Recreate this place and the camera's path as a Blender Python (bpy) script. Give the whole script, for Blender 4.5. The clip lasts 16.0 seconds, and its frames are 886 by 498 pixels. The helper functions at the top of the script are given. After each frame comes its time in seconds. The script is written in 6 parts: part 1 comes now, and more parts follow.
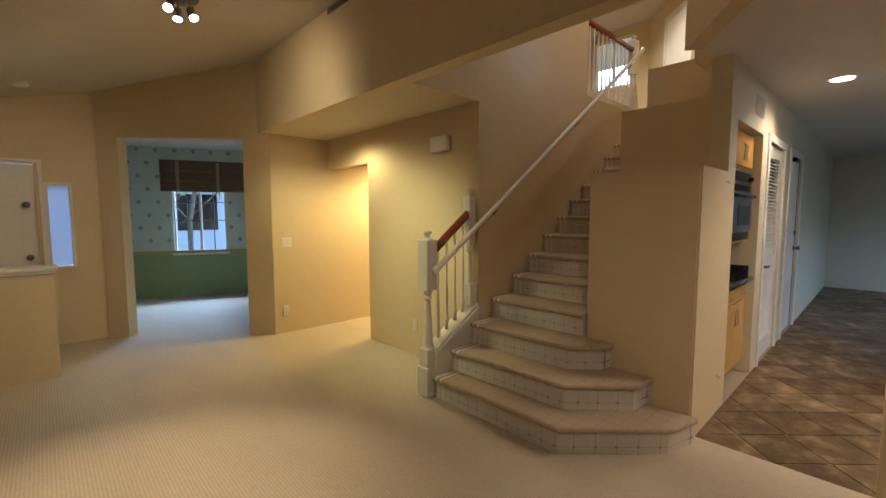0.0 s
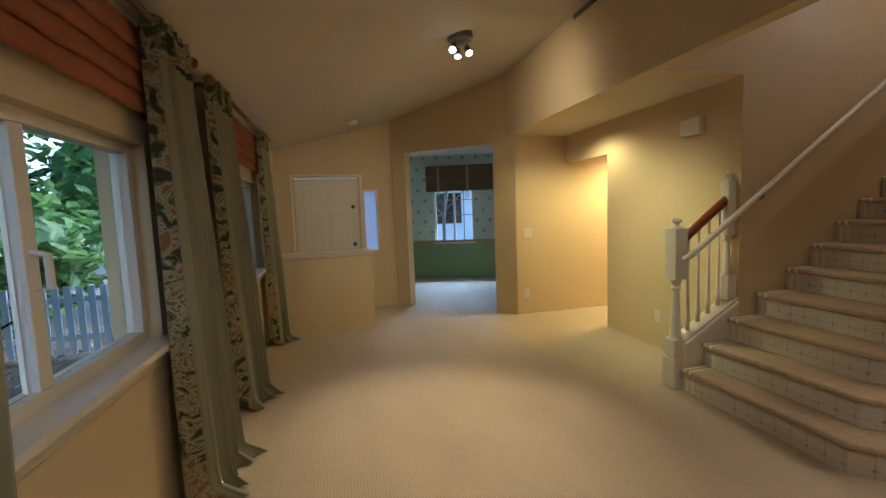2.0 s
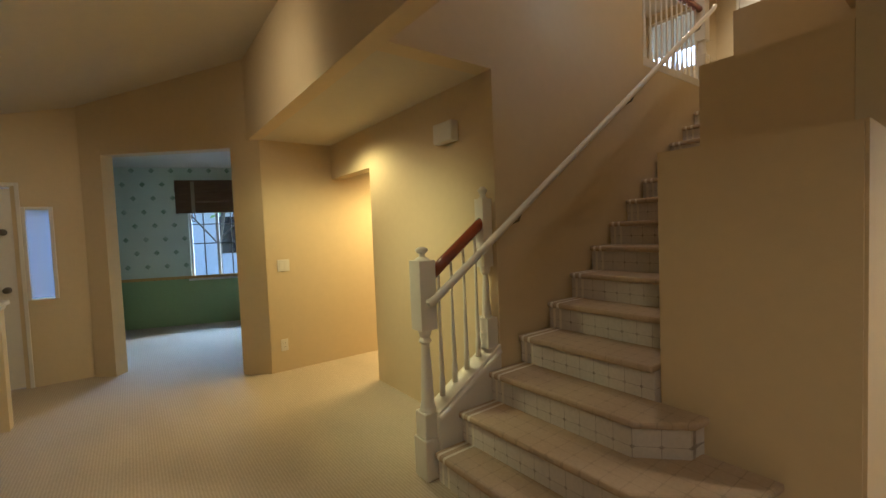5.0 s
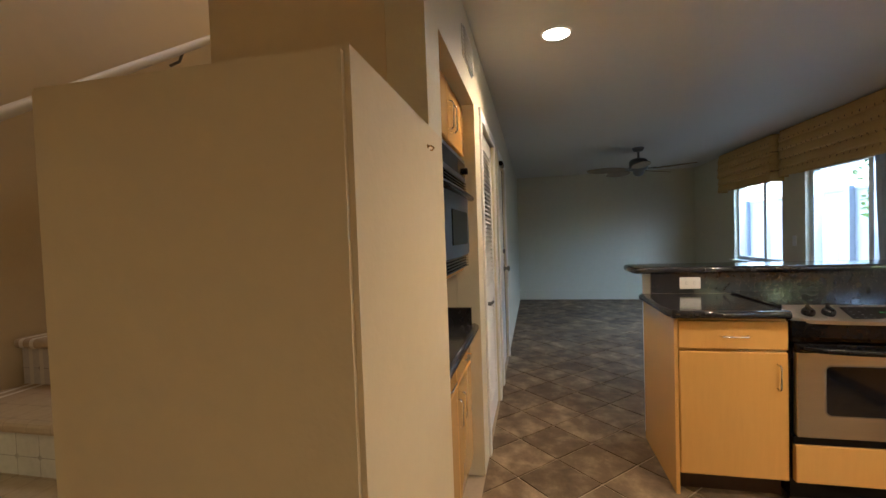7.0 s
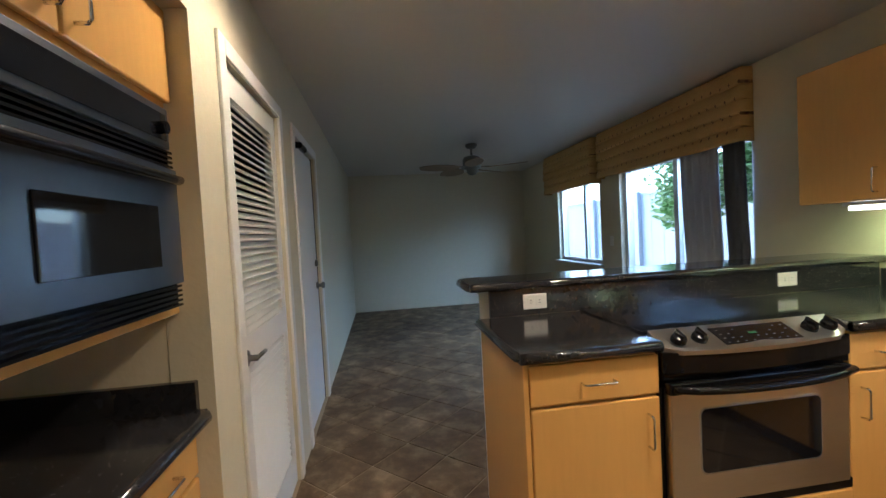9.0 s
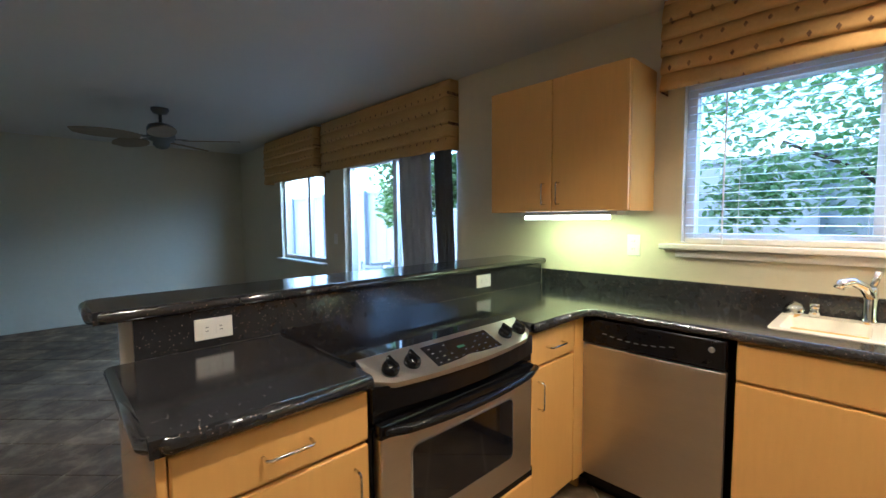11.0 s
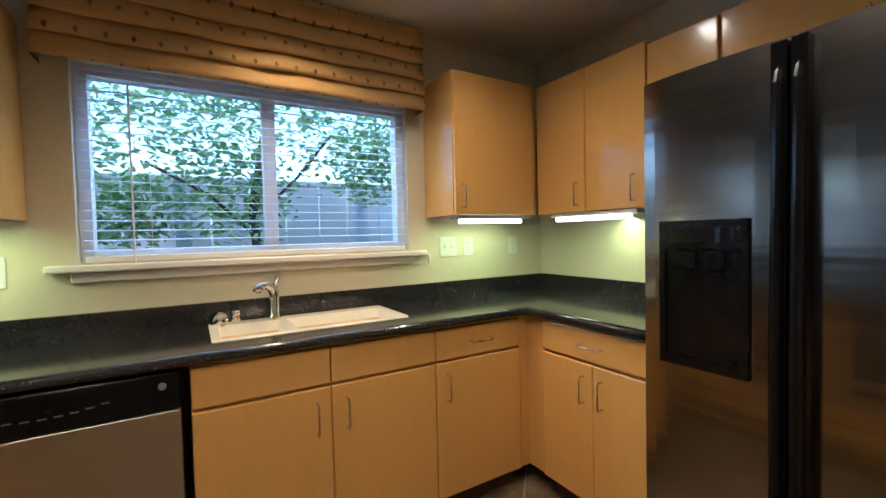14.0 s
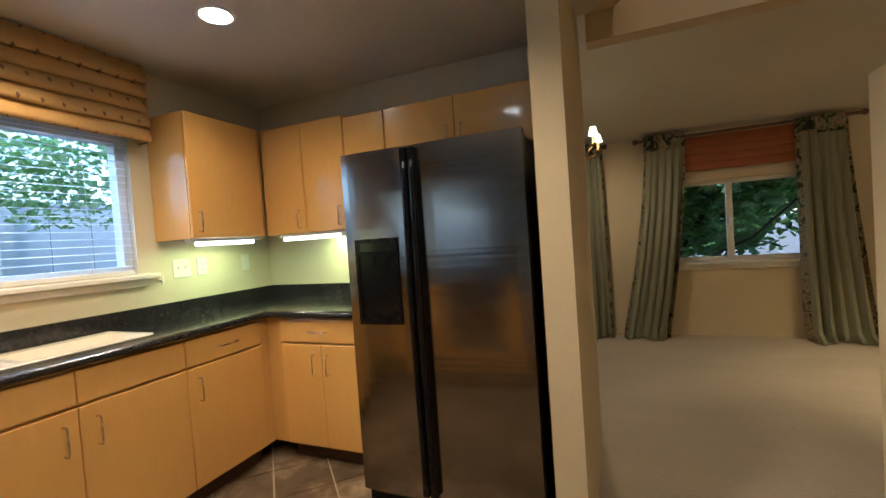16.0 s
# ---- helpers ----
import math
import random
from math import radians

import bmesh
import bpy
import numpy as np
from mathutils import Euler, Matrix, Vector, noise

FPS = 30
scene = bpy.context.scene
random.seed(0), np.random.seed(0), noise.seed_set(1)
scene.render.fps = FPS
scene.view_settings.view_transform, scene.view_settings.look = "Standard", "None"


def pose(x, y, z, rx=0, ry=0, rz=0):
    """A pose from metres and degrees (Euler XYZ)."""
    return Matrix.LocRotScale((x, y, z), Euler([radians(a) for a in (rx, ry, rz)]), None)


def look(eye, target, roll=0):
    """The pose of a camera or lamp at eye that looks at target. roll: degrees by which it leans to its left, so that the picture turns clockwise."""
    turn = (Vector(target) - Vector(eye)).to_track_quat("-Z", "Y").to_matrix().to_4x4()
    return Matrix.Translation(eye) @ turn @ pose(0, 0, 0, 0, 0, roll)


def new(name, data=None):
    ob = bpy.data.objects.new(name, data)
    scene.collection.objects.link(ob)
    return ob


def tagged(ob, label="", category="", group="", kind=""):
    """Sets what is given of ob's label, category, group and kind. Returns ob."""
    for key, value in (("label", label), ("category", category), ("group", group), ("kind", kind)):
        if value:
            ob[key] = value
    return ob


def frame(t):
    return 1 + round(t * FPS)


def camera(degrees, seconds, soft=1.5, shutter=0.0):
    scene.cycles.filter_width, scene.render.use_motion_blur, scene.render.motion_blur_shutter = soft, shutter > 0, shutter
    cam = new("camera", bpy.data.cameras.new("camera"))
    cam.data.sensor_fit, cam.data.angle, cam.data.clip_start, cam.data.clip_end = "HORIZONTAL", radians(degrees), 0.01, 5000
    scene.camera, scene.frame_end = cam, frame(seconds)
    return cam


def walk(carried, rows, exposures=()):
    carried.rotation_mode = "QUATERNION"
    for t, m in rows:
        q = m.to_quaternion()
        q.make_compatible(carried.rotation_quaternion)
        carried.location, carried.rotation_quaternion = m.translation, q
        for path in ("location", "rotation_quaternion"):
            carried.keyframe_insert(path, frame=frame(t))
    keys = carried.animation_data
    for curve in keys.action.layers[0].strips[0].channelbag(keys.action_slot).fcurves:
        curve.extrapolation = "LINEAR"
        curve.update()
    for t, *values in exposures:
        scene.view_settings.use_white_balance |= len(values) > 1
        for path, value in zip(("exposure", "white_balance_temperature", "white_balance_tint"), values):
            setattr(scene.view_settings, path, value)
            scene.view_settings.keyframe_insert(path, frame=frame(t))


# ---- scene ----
cam = camera(93.0, 16.0)
PATH = [
    (0, (1.581, 0.386, 1.361), (2.953, 1.831, 1.195), -0.1),
    (0.5, (1.454, 0.280, 1.354), (2.577, 1.927, 1.181), -0.9),
    (1, (1.370, 0.192, 1.360), (2.220, 1.993, 1.175), -1.1),
    (1.5, (1.320, 0.146, 1.361), (1.963, 2.030, 1.177), -1.7),
    (2, (1.277, 0.165, 1.358), (1.745, 2.101, 1.176), -2.1),
    (2.5, (1.294, 0.243, 1.351), (1.681, 2.193, 1.129), -2.6),
    (3, (1.354, 0.376, 1.341), (1.772, 2.315, 1.084), -2.3),
    (5.5, (2.715, 0.899, 1.317), (4.164, 2.277, 1.290), -3.0),
    (6, (3.021, 0.910, 1.304), (4.716, 1.971, 1.269), -3.1),
    (6.5, (3.353, 0.895, 1.303), (5.229, 1.588, 1.251), -2.8),
    (7, (3.659, 0.830, 1.311), (5.613, 1.252, 1.249), -2.0),
    (7.5, (3.939, 0.811, 1.315), (5.924, 1.046, 1.248), -0.7),
    (8, (4.172, 0.777, 1.315), (6.171, 0.813, 1.260), -1.1),
    (8.5, (4.395, 0.694, 1.314), (6.391, 0.592, 1.261), -2.3),
    (11, (4.927, 0.307, 1.327), (6.373, -1.068, 1.185), -0.5),
    (11.5, (4.994, 0.234, 1.316), (6.172, -1.380, 1.226), 0.3),
    (12, (5.037, 0.151, 1.325), (5.799, -1.697, 1.273), -0.1),
    (12.5, (5.062, 0.029, 1.312), (5.349, -1.950, 1.267), -1.6),
    (13, (5.103, -0.040, 1.300), (4.903, -2.030, 1.249), -1.8),
    (13.5, (5.201, -0.021, 1.289), (4.558, -1.914, 1.244), -1.1),
    (14, (5.262, 0.061, 1.276), (4.238, -1.656, 1.209), -1.3),
    (14.5, (5.374, 0.181, 1.277), (4.056, -1.322, 1.205), -1.8),
    (15, (5.543, 0.274, 1.290), (4.013, -1.012, 1.222), -1.7),
    (15.5, (5.723, 0.362, 1.295), (4.007, -0.664, 1.235), -2.1),
    (16, (5.792, 0.478, 1.285), (3.941, -0.278, 1.229), -4.0),
]
walk(cam, [(t, look(eye, target, roll)) for t, eye, target, roll in PATH], [(0, 2.65, 5050, 10), (1.5, 2.55, 4950, 9), (3, 2.5, 5000, 9), (5.5, 2.42, 5150, 8), (7, 2.75, 5250, 11), (8.5, 2.55, 5000, 9), (11, 2.75, 4700, 8), (12.5, 2.5, 4800, 8), (14.5, 2.0, 4850, 8), (15, 1.97, 4950, 8), (16, 2.4, 5000, 7)])

# ---- world and lights ----
world = bpy.data.worlds.new("world")
scene.world = world
world.use_nodes = True
wn = world.node_tree.nodes
wl = world.node_tree.links
sky = wn.new("ShaderNodeTexSky")
sky.sky_type = "NISHITA"
sky.sun_disc = False
sky.sun_elevation = radians(43)
sky.sun_rotation = radians(59)
wn["Background"].inputs[1].default_value = 0.15
wl.new(sky.outputs[0], wn["Background"].inputs[0])

SUN = bpy.data.lights.new("sun", "SUN")
SUN.energy = 0.6
SUN.angle = radians(12)
SUN.color = (1.0, 0.95, 0.88)
sun = new("sun", SUN)
sun.matrix_basis = look((20, 12, 22), (0, 0, 0))
K = 0.17  # lamps against daylight


def spot(name, x, y, z, watts, colour, degrees, aim=None, size=0.04, blend=0.6):
    la = bpy.data.lights.new(name, "SPOT")
    la.energy, la.color, la.spot_size, la.spot_blend, la.shadow_soft_size = watts * K, colour, radians(degrees), blend, size
    ob = new(name, la)
    ob.matrix_basis = look((x, y, z), aim or (x, y + 0.001, 0))
    return ob


def area(name, eye, aim, sx, sy, watts, colour, spread=180):
    la = bpy.data.lights.new(name, "AREA")
    la.spread = radians(spread)
    la.shape, la.size, la.size_y, la.energy, la.color = "RECTANGLE", sx, sy, watts * K, colour
    ob = new(name, la)
    ob.matrix_basis = look(eye, aim)
    return ob


WARM = (1.0, 0.71, 0.41)
# recessed cans in the kitchen
spot("lamp_can_a", 6.05, 0.68, 2.365, 74, WARM, 155, size=0.06)
spot("lamp_can_b", 4.33, -1.17, 2.365, 86, WARM, 150, size=0.06, blend=1.0)
spot("lamp_can_d", 4.87, -1.55, 2.365, 80, (1.0, 0.66, 0.32), 125, size=0.05, blend=1.0)
spot("lamp_can_c", 5.14, -0.30, 2.365, 122, WARM, 142, size=0.06)
# spots of the ceiling fixture in the living room
spot("lamp_track_a", 2.25, 3.40, 2.58, 215, (1.0, 0.68, 0.32), 60, (1.75, 2.55, 0), 0.03, 1.0)
spot("lamp_track_b", 2.36, 3.50, 2.60, 36, (1.0, 0.70, 0.36), 100, (3.33, 3.9, 2.35), 0.25, 1.0)
spot("lamp_track_c", 2.40, 3.44, 2.58, 150, (1.0, 0.83, 0.34), 56, (4.12, 3.3, 0.6), 0.2, 1.0)
# extra spot with no head on the fixture, added to brighten the entry wall
spot("fill_entry", 2.22, 3.56, 2.58, 70, (1.0, 0.72, 0.40), 75, (1.2, 6.2, 0.9), 0.2, 1.0)
# unseen lamps without fittings, added to brighten hall, soffit, stairs and landing
spot("fill_hall", 5.0, 4.55, 2.15, 300, (1.0, 0.64, 0.20), 165, size=0.35)
spot("fill_soffit", 3.72, 4.2, 2.16, 34, (1.0, 0.76, 0.30), 160, size=0.06)
spot("fill_upstairs", 7.9, 3.4, 4.90, 170, (1.0, 0.76, 0.46), 165, size=0.08)
spot("fill_stairwell", 5.3, 2.1, 4.90, 62, (1.0, 0.74, 0.50), 165, size=0.08)
# light of the chandelier
spot("lamp_chandelier", 1.82, 0.14, 2.35, 56, (1.0, 0.72, 0.42), 170, size=0.12)
# under-cabinet tubes
TUBE = (0.90, 1.0, 0.38)
area("tube_a", (6.11, -1.85, 1.335), (6.11, -1.91, 0), 0.58, 0.05, 4.4, TUBE)
area("tube_b", (3.84, -1.85, 1.335), (3.84, -1.91, 0), 0.42, 0.05, 3, TUBE)
area("tube_c", (3.39, -1.35, 1.335), (3.33, -1.35, 0), 0.05, 0.42, 3.2, TUBE)
# area lamps added out of view above the big openings, standing in for sky light
SKY = (0.55, 0.73, 1.0)
area("sky_patio", (8.05, -2.80, 2.40), (9.0, 1.2, 2.5), 1.8, 0.8, 150, SKY, 165)
area("sky_family", (9.95, -2.75, 2.35), (11.0, 1.0, 2.0), 1.2, 0.7, 60, SKY, 165)
area("sky_dining", (3.9, 9.5, 2.35), (3.2, 6.2, 0.0), 1.3, 0.8, 200, SKY)
area("sky_kitchen", (4.93, -2.62, 2.62), (4.93, -1.7, 1.1), 1.3, 0.5, 60, SKY)


# ---- materials ----
def material(name, base=(0.8, 0.8, 0.8), rough=0.6, metal=0.0, vary=0.06, scale=6.0, bump=0.0, bump_scale=60.0,
             coat=0.0, stretch=(1, 1, 1), spec=0.5, aniso=0.0):
    """Principled surface with broad and fine variation of tone and roughness, and a fine relief."""
    m = bpy.data.materials.new(name)
    m.use_nodes = True
    n, l = m.node_tree.nodes, m.node_tree.links
    b = n["Principled BSDF"]
    b.inputs["Roughness"].default_value = rough
    b.inputs["Metallic"].default_value = metal
    b.inputs["Coat Weight"].default_value = coat
    b.inputs["Coat Roughness"].default_value = 0.12
    b.inputs["Specular IOR Level"].default_value = spec
    b.inputs["Anisotropic"].default_value = aniso
    tc = n.new("ShaderNodeTexCoord")
    mp = n.new("ShaderNodeMapping")
    mp.inputs["Scale"].default_value = stretch
    l.new(tc.outputs["Object"], mp.inputs[0])
    big = n.new("ShaderNodeTexNoise")
    big.inputs["Scale"].default_value = scale * 0.25
    big.inputs["Detail"].default_value = 3
    fine = n.new("ShaderNodeTexNoise")
    fine.inputs["Scale"].default_value = scale * 6
    fine.inputs["Detail"].default_value = 4
    l.new(mp.outputs[0], big.inputs[0])
    l.new(mp.outputs[0], fine.inputs[0])
    add = n.new("ShaderNodeMath")
    add.operation = "ADD"
    l.new(big.outputs[0], add.inputs[0])
    l.new(fine.outputs[0], add.inputs[1])
    mr = n.new("ShaderNodeMapRange")
    mr.inputs[1].default_value, mr.inputs[2].default_value = 0.6, 1.4
    mr.inputs[3].default_value, mr.inputs[4].default_value = 1 - vary, 1 + vary
    l.new(add.outputs[0], mr.inputs[0])
    mul = n.new("ShaderNodeVectorMath")
    mul.operation = "SCALE"
    mul.inputs[0].default_value = base
    l.new(mr.outputs[0], mul.inputs["Scale"])
    l.new(mul.outputs[0], b.inputs["Base Color"])
    if bump:
        bn = n.new("ShaderNodeTexNoise")
        bn.inputs["Scale"].default_value = bump_scale
        bn.inputs["Detail"].default_value = 3
        l.new(mp.outputs[0], bn.inputs[0])
        bp = n.new("ShaderNodeBump")
        bp.inputs["Strength"].default_value = bump
        bp.inputs["Distance"].default_value = 0.004
        l.new(bn.outputs[0], bp.inputs["Height"])
        l.new(bp.outputs[0], b.inputs["Normal"])
    return m


def glow(name, colour, power):
    m = bpy.data.materials.new(name)
    m.use_nodes = True
    b = m.node_tree.nodes["Principled BSDF"]
    b.inputs["Base Color"].default_value = (0.8, 0.8, 0.8, 1)
    b.inputs["Emission Color"].default_value = (*colour, 1)
    b.inputs["Emission Strength"].default_value = power
    return m


def speckled():
    """Dark polished stone with pale chips."""
    m = material("stone_black", (0.02, 0.019, 0.02), 0.13, vary=0.2, coat=0.3)
    n, l = m.node_tree.nodes, m.node_tree.links
    b = n["Principled BSDF"]
    tc = n["Texture Coordinate"]
    vor = n.new("ShaderNodeTexVoronoi")
    vor.inputs["Scale"].default_value = 105
    l.new(tc.outputs["Object"], vor.inputs[0])
    near = n.new("ShaderNodeMath")
    near.operation = "LESS_THAN"
    near.inputs[1].default_value = 0.21
    l.new(vor.outputs["Distance"], near.inputs[0])
    sep = n.new("ShaderNodeSeparateColor")
    l.new(vor.outputs["Color"], sep.inputs[0])
    pick = n.new("ShaderNodeMath")
    pick.operation = "GREATER_THAN"
    pick.inputs[1].default_value = 0.6
    l.new(sep.outputs[0], pick.inputs[0])
    both = n.new("ShaderNodeMath")
    both.operation = "MULTIPLY"
    l.new(near.outputs[0], both.inputs[0])
    l.new(pick.outputs[0], both.inputs[1])
    chip = n.new("ShaderNodeValToRGB")
    chip.color_ramp.elements[0].color = (0.07, 0.045, 0.034, 1)
    chip.color_ramp.elements[1].color = (0.20, 0.155, 0.12, 1)
    l.new(sep.outputs[1], chip.inputs[0])
    mix = n.new("ShaderNodeMix")
    mix.data_type = "RGBA"
    old = b.inputs["Base Color"].links[0].from_socket
    l.new(both.outputs[0], mix.inputs["Factor"])
    l.new(old, mix.inputs["A"])
    l.new(chip.outputs[0], mix.inputs["B"])
    l.new(mix.outputs["Result"], b.inputs["Base Color"])
    return m


def pattern(name, base, ink, rough=0.9, kind="dots", size=0.1, aspect=1.0, axes="xz", thresh=0.2, soft=0.03, bump=0.2, offset=True):
    """Woven stuff with a small repeating motif."""
    m = material(name, base, rough, vary=0.10, scale=10, bump=bump, bump_scale=300)
    n, l = m.node_tree.nodes, m.node_tree.links
    b = n["Principled BSDF"]
    tc = n["Texture Coordinate"]
    sep = n.new("ShaderNodeSeparateXYZ")
    l.new(tc.outputs["Object"], sep.inputs[0])

    def mth(op, a, c=None, d=None):
        k = n.new("ShaderNodeMath")
        k.operation = op
        for i, v in enumerate((a, c, d)):
            if v is None:
                continue
            if isinstance(v, (int, float)):
                k.inputs[i].default_value = v
            else:
                l.new(v, k.inputs[i])
        return k.outputs[0]

    pick = {"x": 0, "y": 1, "z": 2}
    u = mth("DIVIDE", sep.outputs[pick[axes[0]]], size)
    if axes == "xz" or axes == "xy" or len(axes) == 2:
        v = mth("DIVIDE", sep.outputs[pick[axes[1]]], size * aspect)
    if offset:
        row = mth("FLOOR", v)
        u = mth("ADD", u, mth("MULTIPLY", row, 0.5))
    fu = mth("ABSOLUTE", mth("SUBTRACT", mth("FRACT", u), 0.5))
    fv = mth("ABSOLUTE", mth("SUBTRACT", mth("FRACT", v), 0.5))
    if kind == "dots":
        fac = mth("LESS_THAN", mth("ADD", fu, mth("MULTIPLY", fv, 0.8)), thresh)
    else:
        line = mth("MAXIMUM", mth("LESS_THAN", fu, soft), mth("LESS_THAN", fv, soft))
        knot = mth("LESS_THAN", mth("ADD", fu, fv), thresh)
        fac = mth("MAXIMUM", line, knot)
    nz = n.new("ShaderNodeTexNoise")
    nz.inputs["Scale"].default_value = 3 / size
    l.new(tc.outputs["Object"], nz.inputs[0])
    fac = mth("MULTIPLY", fac, mth("MINIMUM", mth("MULTIPLY", nz.outputs[0], 1.6), 1.0))
    mix = n.new("ShaderNodeMix")
    mix.data_type = "RGBA"
    old = b.inputs["Base Color"].links[0].from_socket
    l.new(fac, mix.inputs["Factor"])
    l.new(old, mix.inputs["A"])
    mix.inputs["B"].default_value = (*ink, 1)
    l.new(mix.outputs["Result"], b.inputs["Base Color"])
    return m


def floral():
    """Cotton border printed with big leaves and blooms."""
    m = material("cloth_floral", (0.4, 0.38, 0.3), 0.9, bump=0.2, bump_scale=300)
    n, l = m.node_tree.nodes, m.node_tree.links
    b = n["Principled BSDF"]
    tc = n["Texture Coordinate"]
    nz = n.new("ShaderNodeTexNoise")
    nz.inputs["Scale"].default_value = 8
    nz.inputs["Detail"].default_value = 2.5
    nz.inputs["Distortion"].default_value = 2.0
    l.new(tc.outputs["Object"], nz.inputs[0])
    r = n.new("ShaderNodeValToRGB")
    r.color_ramp.interpolation = "CONSTANT"
    el = r.color_ramp.elements
    el[0].color, el[0].position = (0.03, 0.035, 0.018, 1), 0
    el[1].color, el[1].position = (0.11, 0.12, 0.06, 1), 0.40
    for p, c in ((0.46, (0.30, 0.24, 0.14, 1)), (0.485, (0.33, 0.28, 0.17, 1)), (0.53, (0.10, 0.10, 0.05, 1)), (0.55, (0.30, 0.25, 0.14, 1)), (0.60, (0.20, 0.11, 0.045, 1))):
        e = el.new(p)
        e.color = c
    l.new(nz.outputs[0], r.inputs[0])
    l.new(r.outputs[0], b.inputs["Base Color"])
    return m


def slate():
    """Mottled brown slate: dark ground, tan clouds."""
    m = material("floor_tile_slate", (1, 1, 1), 0.62, vary=0.12, scale=16, bump=0.4, bump_scale=25, spec=0.08)
    n, l = m.node_tree.nodes, m.node_tree.links
    b = n["Principled BSDF"]
    oi = n.new("ShaderNodeObjectInfo")
    tc = n["Texture Coordinate"]
    off = n.new("ShaderNodeVectorMath")
    off.operation = "ADD"
    l.new(tc.outputs["Object"], off.inputs[0])
    l.new(oi.outputs["Location"], off.inputs[1])
    nz = n.new("ShaderNodeTexNoise")
    nz.inputs["Scale"].default_value = 5.5
    nz.inputs["Detail"].default_value = 5
    nz.inputs["Roughness"].default_value = 0.62
    nz.inputs["Distortion"].default_value = 0.15
    l.new(off.outputs[0], nz.inputs[0])
    r = n.new("ShaderNodeValToRGB")
    el = r.color_ramp.elements
    el[0].color, el[0].position = (0.085, 0.060, 0.036, 1), 0.28
    el[1].color, el[1].position = (0.32, 0.235, 0.135, 1), 0.76
    e = el.new(0.5)
    e.color = (0.150, 0.103, 0.058, 1)
    l.new(nz.outputs[0], r.inputs[0])
    mul = n.new("ShaderNodeMix")
    mul.data_type, mul.blend_type = "RGBA", "MULTIPLY"
    mul.inputs["Factor"].default_value = 1
    l.new(b.inputs["Base Color"].links[0].from_socket, mul.inputs["A"])
    l.new(r.outputs[0], mul.inputs["B"])
    l.new(mul.outputs["Result"], b.inputs["Base Color"])
    return m


def glass_mat():
    m = bpy.data.materials.new("glass")
    m.use_nodes = True
    b = m.node_tree.nodes["Principled BSDF"]
    b.inputs["Transmission Weight"].default_value = 1
    b.inputs["Roughness"].default_value = 0.0
    b.inputs["IOR"].default_value = 1.1
    b.inputs["Base Color"].default_value = (0.97, 0.99, 0.98, 1)
    return m


M = {}
M["wall"] = material("wall_paint_cream", (0.62, 0.50, 0.30), 0.75, vary=0.03, scale=3, bump=0.18, bump_scale=55)
M["wall_k"] = material("wall_paint_kitchen", (0.60, 0.53, 0.36), 0.7, vary=0.03, scale=3, bump=0.3, bump_scale=55)
M["ceil"] = material("ceiling_paint", (0.58, 0.52, 0.40), 0.8, vary=0.03, scale=3, bump=0.3, bump_scale=45)
M["ceil_k"] = material("ceiling_paint_kitchen", (0.60, 0.55, 0.46), 0.55, vary=0.02, scale=3, bump=0.2, bump_scale=45)
M["white"] = material("white_paint", (0.72, 0.68, 0.60), 0.45, vary=0.03, bump=0.05)
M["maple"] = material("maple_veneer", (0.68, 0.375, 0.090), 0.20, vary=0.045, scale=4, stretch=(2.5, 2.5, 0.3), coat=0.6)
M["maple"].node_tree.nodes["Principled BSDF"].inputs["Coat Roughness"].default_value = 0.05
M["toe"] = material("toe_board_dark", (0.07, 0.035, 0.02), 0.5, vary=0.2)
M["stone"] = speckled()
M["steel"] = material("brushed_steel", (0.56, 0.53, 0.48), 0.34, 1.0, vary=0.05, scale=4, stretch=(1, 1, 20))
M["steel_v"] = material("brushed_steel_fridge", (0.30, 0.275, 0.25), 0.20, 1.0, vary=0.10, scale=4, stretch=(0.25, 0.25, 5), bump=0.5, bump_scale=2.2, aniso=0.5)
M["chrome"] = material("chrome", (0.75, 0.74, 0.72), 0.12, 1.0, vary=0.03)
M["black"] = material("black_plastic", (0.006, 0.006, 0.007), 0.18, vary=0.2, spec=0.22)
M["blackglass"] = material("black_glass", (0.008, 0.008, 0.01), 0.05, vary=0.1)
M["sink"] = material("sink_bisque", (0.64, 0.58, 0.47), 0.25, vary=0.03)
M["plastic"] = material("switch_plastic", (0.70, 0.67, 0.60), 0.35, vary=0.02)
M["carpet"] = material("carpet_beige", (0.50, 0.42, 0.31), 0.95, vary=0.10, scale=12, bump=1.0, bump_scale=170, stretch=(1, 0.4, 1), spec=0.1)
_n, _l = M["carpet"].node_tree.nodes, M["carpet"].node_tree.links
_w = _n.new("ShaderNodeTexWave")
_w.inputs["Scale"].default_value = 0.314 / 0.0165
_w.inputs["Distortion"].default_value = 1.2
_w.inputs["Detail"].default_value = 2
_w.inputs["Detail Scale"].default_value = 2.5
_l.new(_n["Texture Coordinate"].outputs["Object"], _w.inputs[0])
_m = _n.new("ShaderNodeMapRange")
_m.inputs[3].default_value, _m.inputs[4].default_value = 0.90, 1.05
_l.new(_w.outputs["Fac"], _m.inputs[0])
_h = _n.new("ShaderNodeHueSaturation")
_b = _n["Principled BSDF"]
_l.new(_m.outputs[0], _h.inputs["Value"])
_l.new(_b.inputs["Base Color"].links[0].from_socket, _h.inputs["Color"])
_l.new(_h.outputs[0], _b.inputs["Base Color"])
